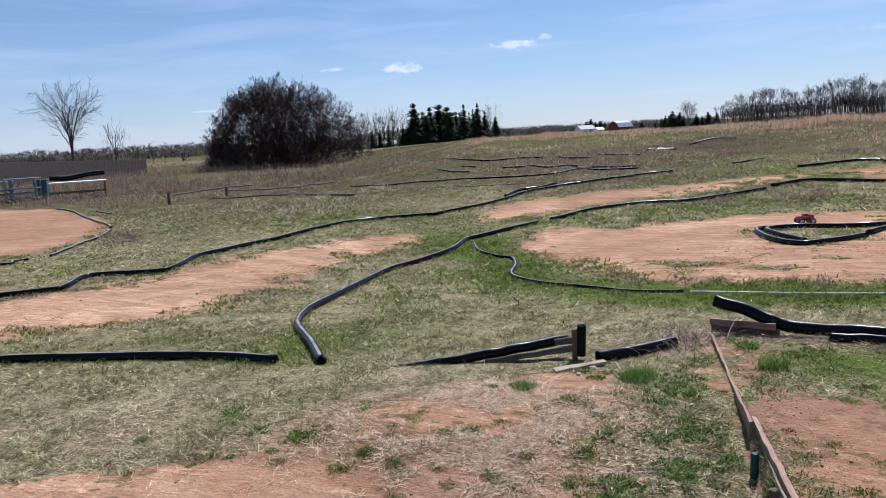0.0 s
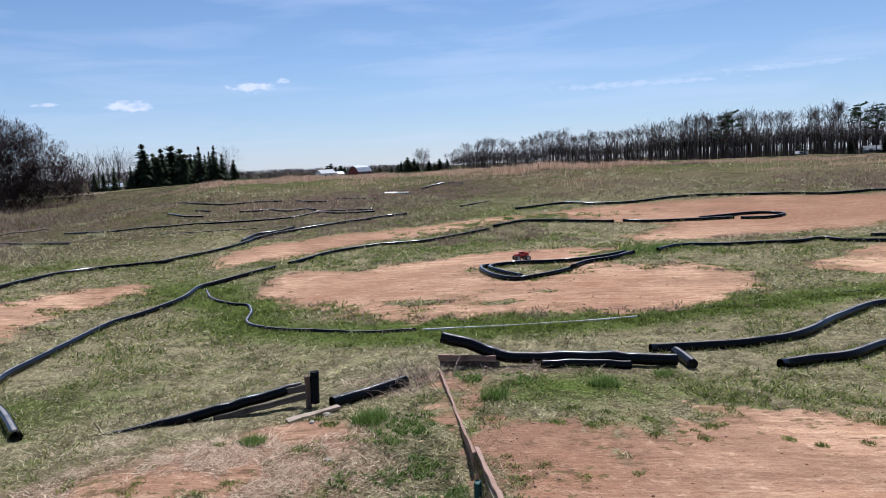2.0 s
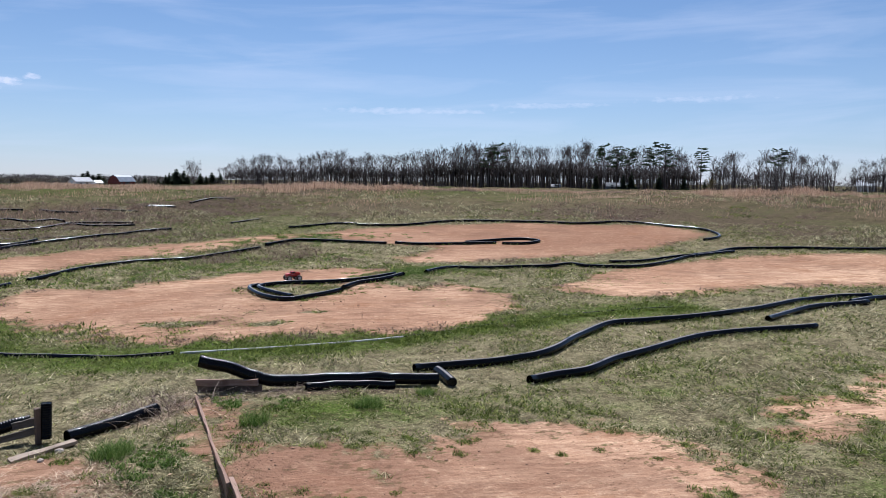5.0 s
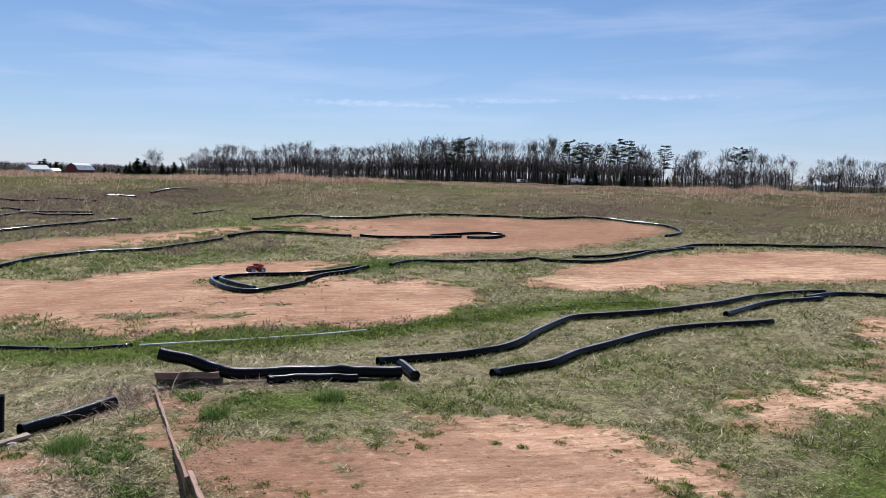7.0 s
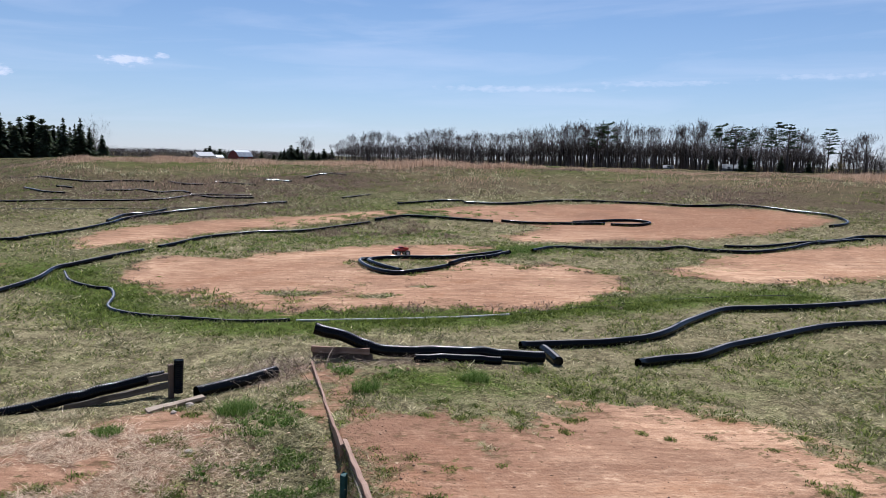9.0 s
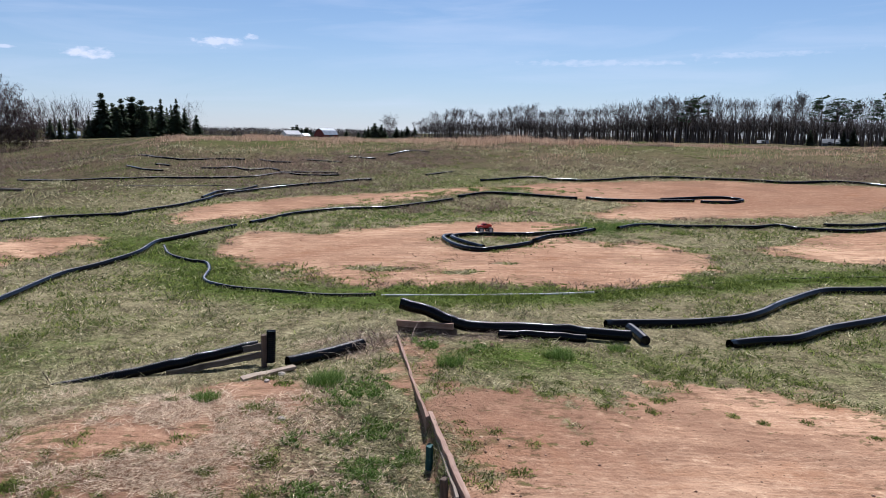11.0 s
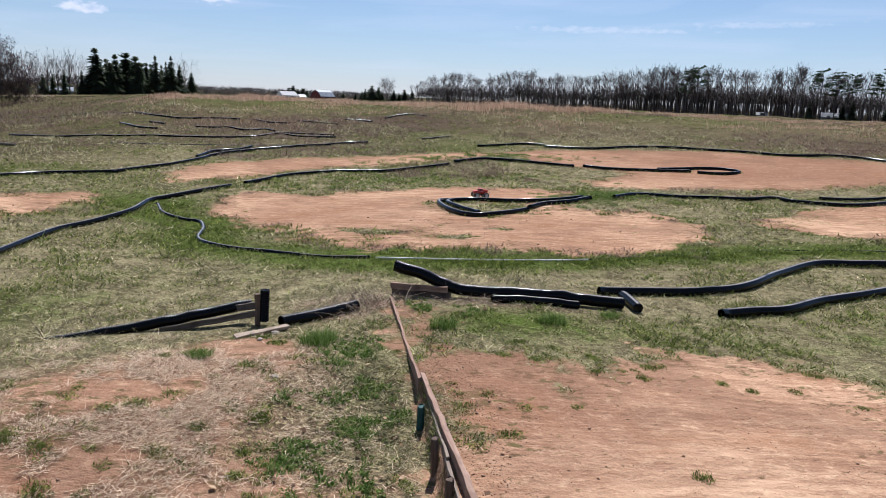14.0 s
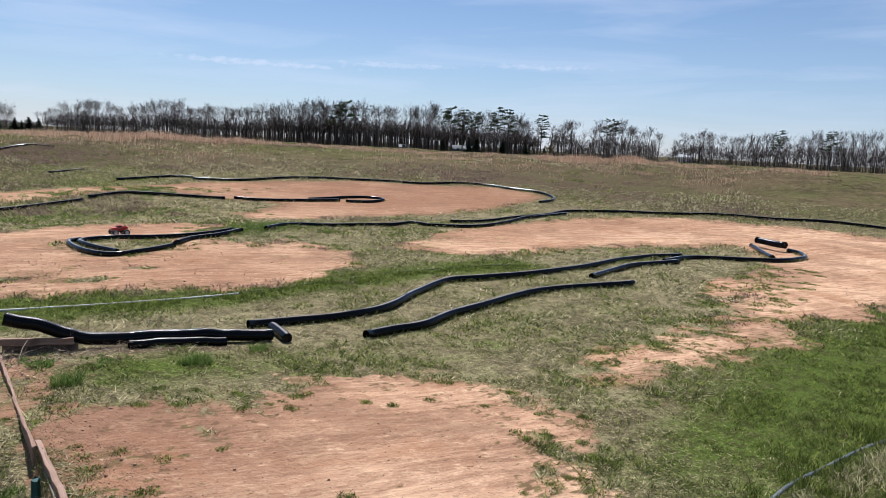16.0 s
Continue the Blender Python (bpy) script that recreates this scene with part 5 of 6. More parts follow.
def far_trees(name, spans, seed, label, upright=False):
    """A distant belt of leafless trees and scrub, too far to tell apart."""
    rng = np.random.default_rng(seed)
    kinds, vs, fs, n = [], [], [], 0
    for s in range(4):
        r2 = np.random.default_rng(100 + s)
        segs = [(0, 0, -1, 0, 0, 8, 0.16, 0.08)] if upright else [(0, 0, -1, 0, 0, 5, 0.10, 0.06)]
        for i in range(8 if upright else 18):
            a = r2.uniform(0, 6.28)
            d = np.array([math.cos(a), math.sin(a), r2.uniform(0.8, 2.0) if upright else r2.uniform(0.2, 1.3)])
            d /= np.linalg.norm(d)
            limb(r2, segs, np.array([0, 0, r2.uniform(4.5, 8.5) if upright else r2.uniform(0.2, 8)]), d, r2.uniform(1.6, 3.4), 0.09, 1, 2 if upright else 3, 50, 0.2, 0.05 if upright else 0.055, 0.03)
        kinds.append(prisms(segs, 2))
    for a0, a1, r0, r1, h0, h1, step in spans:
        a = a0
        while a < a1:
            v, f = kinds[rng.integers(4)]
            r = rng.uniform(r0, r1)
            x, y, z = place(a, r)
            h = (rng.uniform(h0, h1) if h1 > 1.5 else rng.uniform(h0, h1) * float(np.interp(a, SKY_AZ, SKY_H))) / 12.5
            t = rng.uniform(0, 6.28)
            c, s = math.cos(t), math.sin(t)
            w = h * (rng.uniform(1.0, 1.5) if h1 < 1.5 else rng.uniform(1.5, 2.4))
            q = np.stack([(v[:, 0] * c - v[:, 1] * s) * w + x, (v[:, 0] * s + v[:, 1] * c) * w + y, v[:, 2] * h + z], 1)
            vs.append(q)
            fs.append(f + n)
            n += len(q)
            a += step * rng.uniform(0.5, 1.5)
    ob = from_arrays(name, np.vstack(vs), np.vstack(fs), M_FAR)
    return tagged(ob, label, "trees", kind="stuff")


far_trees("far_woods", ((-42, -14.5, 340, 380, 6.5, 9.0, 0.09), (-42, -15, 300, 320, 3.0, 6.5, 0.09), (-17.5, -13.5, 150, 160, 4.0, 5.0, 0.4),
                        (5.0, 22, 540, 640, 6.0, 9.5, 0.03), (-9, 6, 225, 250, 4.0, 7.5, 0.07), (60, 98, 420, 460, 8, 11, 0.15)), 41, "distant belt of leafless trees along the fields")
far_trees("wood_interior", ((22.3, 57.8, 312, 350, 0.62, 0.92, 0.026), (58.6, 66.6, 312, 350, 0.6, 0.88, 0.045), (67.6, 97, 345, 375, 0.7, 0.95, 0.05)), 43, "dense leafless trees deep in the woods", True)
far_trees("undergrowth", ((21.6, 66, 299, 306, 1.5, 3.6, 0.18), (24, 66, 340, 352, 3.0, 6.5, 0.16), (67, 97, 332, 342, 2.0, 5.0, 0.20)), 42, "dark leafless undergrowth at the foot of the woods")


# ---- farm buildings and the fence ----
def farm_building(name, az, r, w, d, wall_h, roof_h, turn, wall_mat, roof_mat, label, gambrel=False, openings=()):
    x, y, z = place(az, r)
    base = holder(name, x, y, z, turn)
    bm = bmesh.new()
    prof = [(-d / 2, 0), (d / 2, 0), (d / 2, wall_h), (0, wall_h + roof_h - 0.15), (-d / 2, wall_h)]
    if gambrel:
        prof = [(-d / 2, 0), (d / 2, 0), (d / 2, wall_h), (d * 0.30, wall_h + roof_h * 0.62), (0, wall_h + roof_h - 0.15), (-d * 0.30, wall_h + roof_h * 0.62), (-d / 2, wall_h)]
    ends = [[bm.verts.new((sx * w / 2, py, pz)) for py, pz in prof] for sx in (-1, 1)]
    for i in range(len(prof)):
        j = (i + 1) % len(prof)
        bm.faces.new((ends[0][i], ends[0][j], ends[1][j], ends[1][i]))
    bm.faces.new(ends[0][::-1])
    bm.faces.new(ends[1])
    bmesh.ops.recalc_face_normals(bm, faces=bm.faces)
    part("wall", bm, wall_mat, base)
    line = [(d / 2 + 0.4, wall_h - 0.25), (0, wall_h + roof_h), (-d / 2 - 0.4, wall_h - 0.25)]
    if gambrel:
        line = [(d / 2 + 0.4, wall_h - 0.3), (d * 0.30, wall_h + roof_h * 0.64), (0, wall_h + roof_h), (-d * 0.30, wall_h + roof_h * 0.64), (-d / 2 - 0.4, wall_h - 0.3)]
    bm = bmesh.new()
    for (ya, za), (yb, zb) in zip(line, line[1:]):
        c = [bm.verts.new((sx * (w / 2 + 0.4), yy, zz + up)) for up in (0.0, 0.18) for sx in (-1, 1) for yy, zz in ((ya, za), (yb, zb))]
        for q in ((0, 1, 3, 2), (4, 6, 7, 5), (0, 4, 5, 1), (2, 3, 7, 6), (0, 2, 6, 4), (1, 5, 7, 3)):
            bm.faces.new([c[k] for k in q])
    bmesh.ops.recalc_face_normals(bm, faces=bm.faces)
    part("roof", bm, roof_mat, base)
    for kind, ox, oz, ow, oh in openings:
        bm = bmesh.new()
        box(bm, (ow, 0.12, oh), pose(ox, -d / 2 - 0.03, oz + oh / 2), 0.01)
        part(kind, bm, M_OPENING, base)
    return tagged(base, label, "building")


M_OPENING = plain("dark_opening", (0.03, 0.03, 0.035), (0.06, 0.055, 0.05), 2, 0.4)
M_BARN = plain("barn_red", (0.13, 0.028, 0.024), (0.19, 0.045, 0.036), 0.8, 0.7)
M_TIN = plain("grey_tin_roof", (0.15, 0.17, 0.20), (0.24, 0.26, 0.30), 0.6, 0.45)
M_WHITE = plain("white_siding", (0.70, 0.69, 0.66), (0.80, 0.79, 0.77), 0.8, 0.7)
M_DIM = plain("grey_siding", (0.16, 0.165, 0.17), (0.25, 0.255, 0.26), 0.8)
farm_building("barn", 15.25, 450, 10.5, 9.0, 2.9, 3.4, 27, M_BARN, M_TIN, "red wooden barn with a grey gambrel roof", True, (("door", 0, 0, 3, 2.8), ("window", -3.8, 1.4, 1, 1)))
farm_building("shed", 12.65, 440, 9.5, 7.0, 2.6, 2.0, 18, M_WHITE, plain("pale_roof", (0.30, 0.295, 0.295), (0.40, 0.39, 0.385), 0.6), "low white farm shed with a pale roof", False, (("door", 1.5, 0, 1.2, 2.0), ("window", -2, 1, 1, 0.9)))
farm_building("shed", 13.7, 446, 4.0, 4.0, 2.0, 1.2, 18, M_WHITE, M_TIN, "small white outbuilding beside the barn", False, (("door", 0, 0, 1, 1.8),))
farm_building("house", 51.9, 307, 9.0, 7.0, 1.7, 1.3, -38, M_DIM, M_DIM, "pale house among the trees", False, (("window", -2.5, 1, 1.1, 1.1), ("window", 2.5, 1, 1.1, 1.1), ("door", 0, 0, 1, 2)))
farm_building("house", 47.4, 309, 3.4, 4.0, 1.3, 0.8, -42, M_DIM, M_DIM, "small pale house behind bare trees", False, (("window", 0, 1, 1.1, 1.1),))
farm_building("house", 68.5, 420, 8.0, 6.0, 4.4, 2.4, -68, M_WHITE, plain("white_roof", (0.72, 0.73, 0.74), (0.8, 0.8, 0.8), 0.6), "white house with a pale roof beyond the field", False, (("window", 0, 1, 1.1, 1.1),))
farm_building("house", -2.8, 212, 7.0, 5.0, 0.9, 0.8, 2, M_DIM, M_TIN, "low pale house behind small spruces", False, (("window", 0, 0.3, 1.1, 0.8),))


def panel_fence():
    """A tall brown panel fence across the yard."""
    base = holder("panel_fence", 0, 0, 0)
    mat = wood_material("fence_panel", (0.13, 0.105, 0.092), (0.19, 0.155, 0.135), (10, 10, 1))
    n = 26
    p0, p1 = np.array(place(-36.0, 52)), np.array(place(-20.25, 66))
    top0, top1 = 2.30, 1.56
    d = p1 - p0
    turn = math.degrees(math.atan2(d[1], d[0]))
    w = math.hypot(d[0], d[1]) / n
    for i in range(n):
        c = p0 + d * (i + 0.5) / n
        top = top0 + (top1 - top0) * (i + 0.5) / n
        low = sz1(c[0], c[1]) - 0.05
        for k in range(5):
            bm = bmesh.new()
            box(bm, (w / 5 - 0.012, 0.03, top - low + rnd.uniform(-0.02, 0.02)), None, 0.005)
            ob = part("board", bm, mat, base)
            e = c + d / n * (k - 2) / 5
            ob.matrix_world = pose(e[0], e[1] + 0.015 * (k % 2), (top + low) / 2, 0, 0, turn)
    for i in range(0, n + 1, 2):
        c = p0 + d * i / n
        top = top0 + (top1 - top0) * i / n
        low = sz1(c[0], c[1]) - 0.2
        bm = bmesh.new()
        box(bm, (0.10, 0.10, top + 0.06 - low), None, 0.008)
        ob = part("post", bm, mat, base)
        ob.matrix_world = pose(c[0], c[1] + 0.09, (top + 0.06 + low) / 2, 0, 0, turn)
    return tagged(base, "tall dark brown panel fence across the yard", "fence")


panel_fence()


def bench_frame(az, r, w, d, h, turn, top_mat, frame_mat, label, name, shelves=1):
    x, y, z = place(az, r)
    base = holder(name, x, y, z, turn)
    for sx in (-1, 1):
        for sy in (-1, 1):
            bm = bmesh.new()
            box(bm, (0.07, 0.07, h + 0.1), pose(sx * (w / 2 - 0.06), sy * (d / 2 - 0.06), h / 2 - 0.05), 0.006)
            part("leg", bm, frame_mat, base)
    for k in range(shelves):
        bm = bmesh.new()
        zz = h - 0.03 - k * h * 0.42
        for s in range(5):
            box(bm, (w, d / 5.5, 0.045), pose(0, (s - 2) * d / 5, zz), 0.005)
        part("shelf" if k else "top", bm, top_mat, base)
    for sy in (-1, 1):
        bm = bmesh.new()
        box(bm, (w, 0.04, 0.08), pose(0, sy * (d / 2 - 0.02), h * 0.35), 0.005)
        part("stretcher", bm, frame_mat, base)
    return tagged(base, label, "bench")


M_STEEL = plain("dull_steel", (0.16, 0.18, 0.20), (0.27, 0.29, 0.32), 6, 0.5, 0.6)
bench_frame(-25.2, 43, 3.2, 0.9, 0.85, 20, M_WHITE, M_WOOD_DARK, "long bench with a whitish board top", "bench")
bench_frame(-28.2, 42, 1.5, 0.9, 1.15, 12, M_STEEL, M_STEEL, "grey steel rack standing in the yard", "rack", 3)
bench_frame(-29.8, 43, 1.6, 0.9, 1.0, 25, M_STEEL, M_STEEL, "low grey steel rack with slatted shelves", "rack", 2)
bench_frame(-31.8, 41, 1.6, 0.9, 1.2, 5, M_STEEL, M_WOOD_DARK, "tall slatted rack with dark legs", "rack", 3)


def bin_box(az, r):
    x, y, z = place(az, r)
    base = holder("storage_bin", x, y, z, 15)
    blue = plain("blue_plastic", (0.04, 0.085, 0.12), (0.06, 0.12, 0.165), 5, 0.5)
    bm = bmesh.new()
    vs = box(bm, (0.62, 0.5, 0.95), pose(0, 0, 0.475))
    for v in vs:
        if v.co.z < 0.1:
            v.co.x *= 0.86
            v.co.y *= 0.86
    bmesh.ops.bevel(bm, geom=list(bm.edges), offset=0.03, segments=2, affect="EDGES")
    part("body", bm, blue, base)
    bm = bmesh.new()
    box(bm, (0.68, 0.56, 0.07), pose(0, 0, 0.98), 0.02)
    part("lid", bm, blue, base)
    return tagged(base, "blue plastic storage bin with a lid", "bin")


bin_box(-27.1, 42.5)
x, y, z = place(-24.6, 44)
drain_pipe([(x - 1.4, y - 0.5, 0.88), (x, y, 0.92), (x + 1.1, y + 0.4, 0.98)], "thick black roll lying on the bench", radius=0.13, name="roll")


def fence_post(x, y, h, lean=0.0):
    bm = bmesh.new()
    r = bmesh.ops.create_cone(bm, cap_ends=True, segments=8, radius1=0.075, radius2=0.06, depth=h + 0.2)
    for v in bm.verts:
        v.co.x += 0.012 * math.sin(v.co.z * 6 + v.co.y * 30)
    ob = part("fence_post", bm, M_WOOD_DARK)
    ob.matrix_world = pose(x, y, sz1(x, y) + h / 2 - 0.1, lean, 0, 0)
    return tagged(ob, "short grey wooden post in rough grass", "post", "old fence posts")


def log_rail(x0, y0, x1, y1, h0, h1, r=0.04, label="old fallen pole lying in rough grass"):
    pts = [(x0, y0, h0), ((x0 * 2 + x1) / 3, (y0 * 2 + y1) / 3 + 0.08, (h0 * 2 + h1) / 3), (x1, y1, h1)]
    ob = drain_pipe(pts, label, radius=r * 0.8, material=M_WOOD_GREY, name="pole", sides=8)
    return tagged(ob, label, "pole", "old poles")


fence_post(-11.0, 30.1, 0.52)
fence_post(-9.4, 33.2, 0.55, 3)
log_rail(-10.9, 30.4, -8.3, 33.6, 0.35, 0.45)
log_rail(-9.0, 32.0, -4.6, 36.0, 0.30, 0.10)
log_rail(-9.8, 31.6, -6.2, 31.0, 0.0, 0.02)
log_rail(-5.9, 31.0, -3.1, 28.6, 0.0, 0.0, 0.07, "dark old pole half sunk in grass")
log_rail(-4.72, 20.9, -4.5, 21.6, 0.0, 0.3, 0.035, "pale bent stick standing in the grass")


# ---- loose growth ----
def blades(name, x, y, h, w, lean, material, label, rng, category="grass", z=None, flat=False):
    """Many single blades of grass as one mesh: arrays of places, heights, widths and leans."""
    n = len(x)
    z = surface_z(x, y) - 0.004 if z is None else z
    a, b = rng.uniform(0, 2 * np.pi, n), rng.uniform(0, 2 * np.pi, n)
    p = np.stack([x, y, z], 1)
    side = np.stack([np.cos(b), np.sin(b), np.zeros(n)], 1) * (w / 2)[:, None]
    mid = p + np.stack([np.cos(a) * lean * 0.35, np.sin(a) * lean * 0.35, h * 0.6], 1)
    tip = p + np.stack([np.cos(a) * lean, np.sin(a) * lean, h], 1)
    if flat:
        v = np.stack([p - side, p + side, tip], 1).reshape(-1, 3)
        ob = from_arrays(name, v, np.arange(3 * n).reshape(-1, 3), material)
        return tagged(ob, label, category, kind="stuff")
    v = np.stack([p - side, p + side, mid + side * 0.75, tip, mid - side * 0.75], 1).reshape(-1, 3)
    k = np.arange(n)[:, None] * 5
    tri = np.concatenate([k + np.array([[0, 1, 2]]), k + np.array([[0, 2, 4]]), k + np.array([[4, 2, 3]])], 1).reshape(-1, 3)
    ob = from_arrays(name, v, tri, material)
    return tagged(ob, label, category, kind="stuff")


def scatter(rng, n, r0, r1, a0, a1, power=1.0):
    """Places in a fan round the stand, thinner with distance."""
    u = rng.uniform(0, 1, n)
    r = np.exp(np.log(r0) + (np.log(r1) - np.log(r0)) * u ** power)
    t = np.radians(rng.uniform(a0, a1, n))
    return r * np.sin(t) - 0.2, r * np.cos(t) - 1.0, r


rng = np.random.default_rng(5)
x, y, r = scatter(rng, 1300000, 3.2, 32, -40, 92, 0.85)
rough = dirt_at(x, y) + (vnoise(x * 14, y * 14, 22) - 0.5) * 0.3
lush, straw, bare = lush_at(x, y), straw_at(x, y), bare_at(x, y)
patch = 0.35 * vnoise(x * 1.3, y * 1.3, 23) + 0.35 * vnoise(x * 4, y * 4, 34) + 0.30 * vnoise(x * 9, y * 9, 24)
keep = (rough < 0.06 - 0.30 * rng.uniform(0, 1, len(x)) ** 2) & (rng.uniform(0, 1, len(x)) < np.clip(0.35 + 3.4 * (patch - 0.42), 0.05, 1) * (1 - 0.93 * bare))
x, y, r, lush, straw, patch = (q[keep] for q in (x, y, r, lush, straw, patch))
green = rng.uniform(0, 1, len(x)) < np.clip(0.15 + 1.10 * lush + 0.40 * sstep(-0.40, -0.05, rough[keep]) + 0.9 * (vnoise(x * 0.9, y * 0.9, 25) - 0.5) + 0.5 * (vnoise(x * 4, y * 4, 26) - 0.5) - 0.35 * straw, 0.04, 0.985)
size = np.clip(r / 8.0, 0.75, 2.6) ** 0.8
h = (0.012 + 0.036 * rng.uniform(0, 1, len(x)) ** 2) * size ** 0.45 * (0.25 + 1.6 * patch * vnoise(x * 15, y * 15, 28)) * 1.6 * np.where(lush > 0.5, 0.85, 1.0)
w = (0.007 + 0.007 * rng.uniform(0, 1, len(x))) * size ** 1.3
lean = h * rng.uniform(0.4, 2.4, len(x))
g = green
blades("green_grass", x[g], y[g], h[g] * 1.05, w[g] * 1.1, lean[g] * 0.8, M_GREEN, "short green grass among dry turf", rng, flat=True)
g = ~green
blades("dry_grass", x[g], y[g], h[g] * 0.8, w[g], lean[g] * 1.5, M_DRY, "short dry yellow-brown grass", rng, flat=True)

# grass grown up against the pipes
gx, gy = [], []
for key, (label, line) in PIPES.items():
    if key[0] in "LQ":
        continue
    p, u = spline(line, 0.02 if key in "ABCDE" else 0.05)
    tx, ty = np.gradient(p[:, 0]), np.gradient(p[:, 1])
    ln = np.hypot(tx, ty) + 1e-9
    for _ in range(5 if key in "ABCDE" else 3):
        off = rng.choice([-1, 1], len(p)) * (0.055 + np.abs(rng.normal(0, 0.05, len(p))))
        gx.append(p[:, 0] - ty / ln * off + rng.normal(0, 0.015, len(p)))
        gy.append(p[:, 1] + tx / ln * off + rng.normal(0, 0.015, len(p)))
x, y = np.concatenate(gx), np.concatenate(gy)
ok = vnoise(x * 2.5, y * 2.5, 61) > 0.42
x, y = x[ok], y[ok]
n = len(x)
far = np.clip(np.hypot(x, y) / 9, 0.8, 2.0)
h = rng.uniform(0.02, 0.075, n) * far ** 0.5
c = rng.uniform(0, 1, n) < 0.55
blades("pipe_grass", x[c], y[c], h[c], 0.006 * far[c], h[c] * rng.uniform(0.2, 1.2, n)[c], M_GREEN, "green grass grown up against the pipes", rng)
blades("dry_pipe_grass", x[~c], y[~c], h[~c], 0.005 * far[~c], h[~c] * rng.uniform(0.3, 1.5, n)[~c], M_DRY, "dry grass caught along the pipes", rng)

# straw lying on the mound and along the pipes: swirled mats, thin between them
n = 85000
c = rng.integers(0, 8, n)
cx, cy = np.array([-0.40, -0.45, 0.0, -0.55, -3.1, 1.95, 0.55, 0.2])[c], np.array([5.2, 4.35, 3.9, 3.45, 5.3, 6.15, 4.3, 3.2])[c]
sx, sy = np.array([0.45, 0.60, 0.50, 0.50, 1.7, 0.28, 0.5, 0.9])[c], np.array([0.40, 0.45, 0.45, 0.40, 0.7, 0.25, 0.5, 0.7])[c]
x, y = cx + rng.normal(0, 1, n) * sx, cy + rng.normal(0, 1, n) * sy
ok = (dirt_at(x, y) < 1.2) & (0.6 * vnoise(x * 2.6, y * 2.6, 27) + 0.4 * vnoise(x * 8, y * 8, 29) > 0.50) & (board_side(x, y) < -0.06)
x, y = x[ok], y[ok]
n = len(x)
blades("straw", x, y, rng.uniform(0.004, 0.030, n), rng.uniform(0.003, 0.006, n), rng.uniform(0.03, 0.15, n), M_STRAW, "pale dead straw matted on the mound", rng)


# tufts of taller green grass, and broad-leaved weeds
def tufts(name, centres, per, radius, height, width, material, label, rng, spread=0.6):
    c = np.repeat(np.array(centres), per, 0)
    n = len(c)
    s = np.repeat(rng.uniform(0.6, 1.25, len(centres)), per)
    d, t = rng.uniform(0, 1, n) ** 0.7 * radius * s, rng.uniform(0, 2 * np.pi, n)
    x, y = c[:, 0] + d * np.cos(t), c[:, 1] + d * np.sin(t)
    h = rng.uniform(0.35, 1.0, n) * height * s
    blades(name, x, y, h, rng.uniform(0.6, 1.3, n) * width, h * rng.uniform(0.2, spread * 2, n), material, label, rng)


edge = []
while len(edge) < 300:
    px, py, pr = scatter(rng, 400, 3.6, 17, -38, 90)
    d = dirt_at(px, py)
    for a, b, q in zip(px, py, d):
        if -0.35 < q < 0.35 and len(edge) < 300:
            edge.append((a, b))
worn = [(rng.uniform(6.2, 17), rng.uniform(1.2, 4.2)) for _ in range(330)]
worn = [q for q in worn if abs(q[1] - (2.1 + (q[0] - 6.5) * 0.09)) < 0.75]
tufts("sod_clump", worn, 90, 0.13, 0.026, 0.012, M_GREEN, "flat dark sod clumps left on bare earth", rng, 2.4)
inner = [(rng.normal(12.6, 1.6), rng.normal(10.4, 0.7)) for _ in range(60)] + [(rng.normal(4.6, 1.0), rng.normal(11.0, 0.7)) for _ in range(26)] + [(rng.uniform(-5, -1.5), rng.uniform(10, 14.5)) for _ in range(26)]
tufts("thin_turf", inner, 90, 0.24, 0.016, 0.013, M_GREEN, "thin flat turf patches on the earth lanes", rng, 2.2)
tufts("grass_tuft", edge, 100, 0.07, 0.026, 0.007, M_GREEN, "low green tufts at the edge of bare earth", rng, 1.1)
spots = [(0.6, 3.76), (0.18, 3.72), (0.41, 3.43), (0.31, 3.18), (-0.74, 3.32), (0.34, 4.87), (0.2, 5.02), (0.05, 4.95), (0.65, 4.59), (-0.17, 4.07), (-0.1, 3.51), (-0.74, 3.72), (-0.93, 3.93),
         (2.72, 4.23), (2.95, 4.08), (3.5, 4.05), (3.65, 3.53), (4.28, 3.29), (5.31, 3.25), (4.79, 1.69), (4.85, 1.35), (5.49, 1.83), (2.98, 2.13), (4.45, 3.12), (4.71, 1.91), (4.38, 1.33), (4.84, 1.19), (-1.66, 4.13), (-1.13, 3.77), (-0.98, 3.94), (0.16, 3.73), (0.56, 3.78), (-2.83, 4.7), (3.49, 3.99), (3.89, 3.75)]
tufts("low_tuft", spots, 190, 0.075, 0.036, 0.005, M_GREEN, "low dark green grass tufts on bare soil", rng, 1.0)
tufts("tall_tuft", [(1.32, 5.01), (1.28, 4.97), (1.38, 5.04), (3.71, 4.98), (0.32, 4.9), (2.52, 5.01), (4.54, 5.17), (3.62, 5.02)], 420, 0.12, 0.095, 0.005, M_WEED, "taller bright green grass tufts", rng, 0.7)
hump = [(rng.normal(10.4, 0.9), rng.normal(13.45, 0.42)) for _ in range(170)] + [(rng.normal(10.9, 1.9), rng.normal(20.9, 0.55)) for _ in range(150)] + [(rng.normal(7.6, 2.2), rng.normal(17.8, 0.6)) for _ in range(110)]
tufts("hump_weeds", hump, 40, 0.16, 0.060, 0.014, M_WEED, "dark leafy weeds over the grassy humps", rng, 0.8)
rim = []
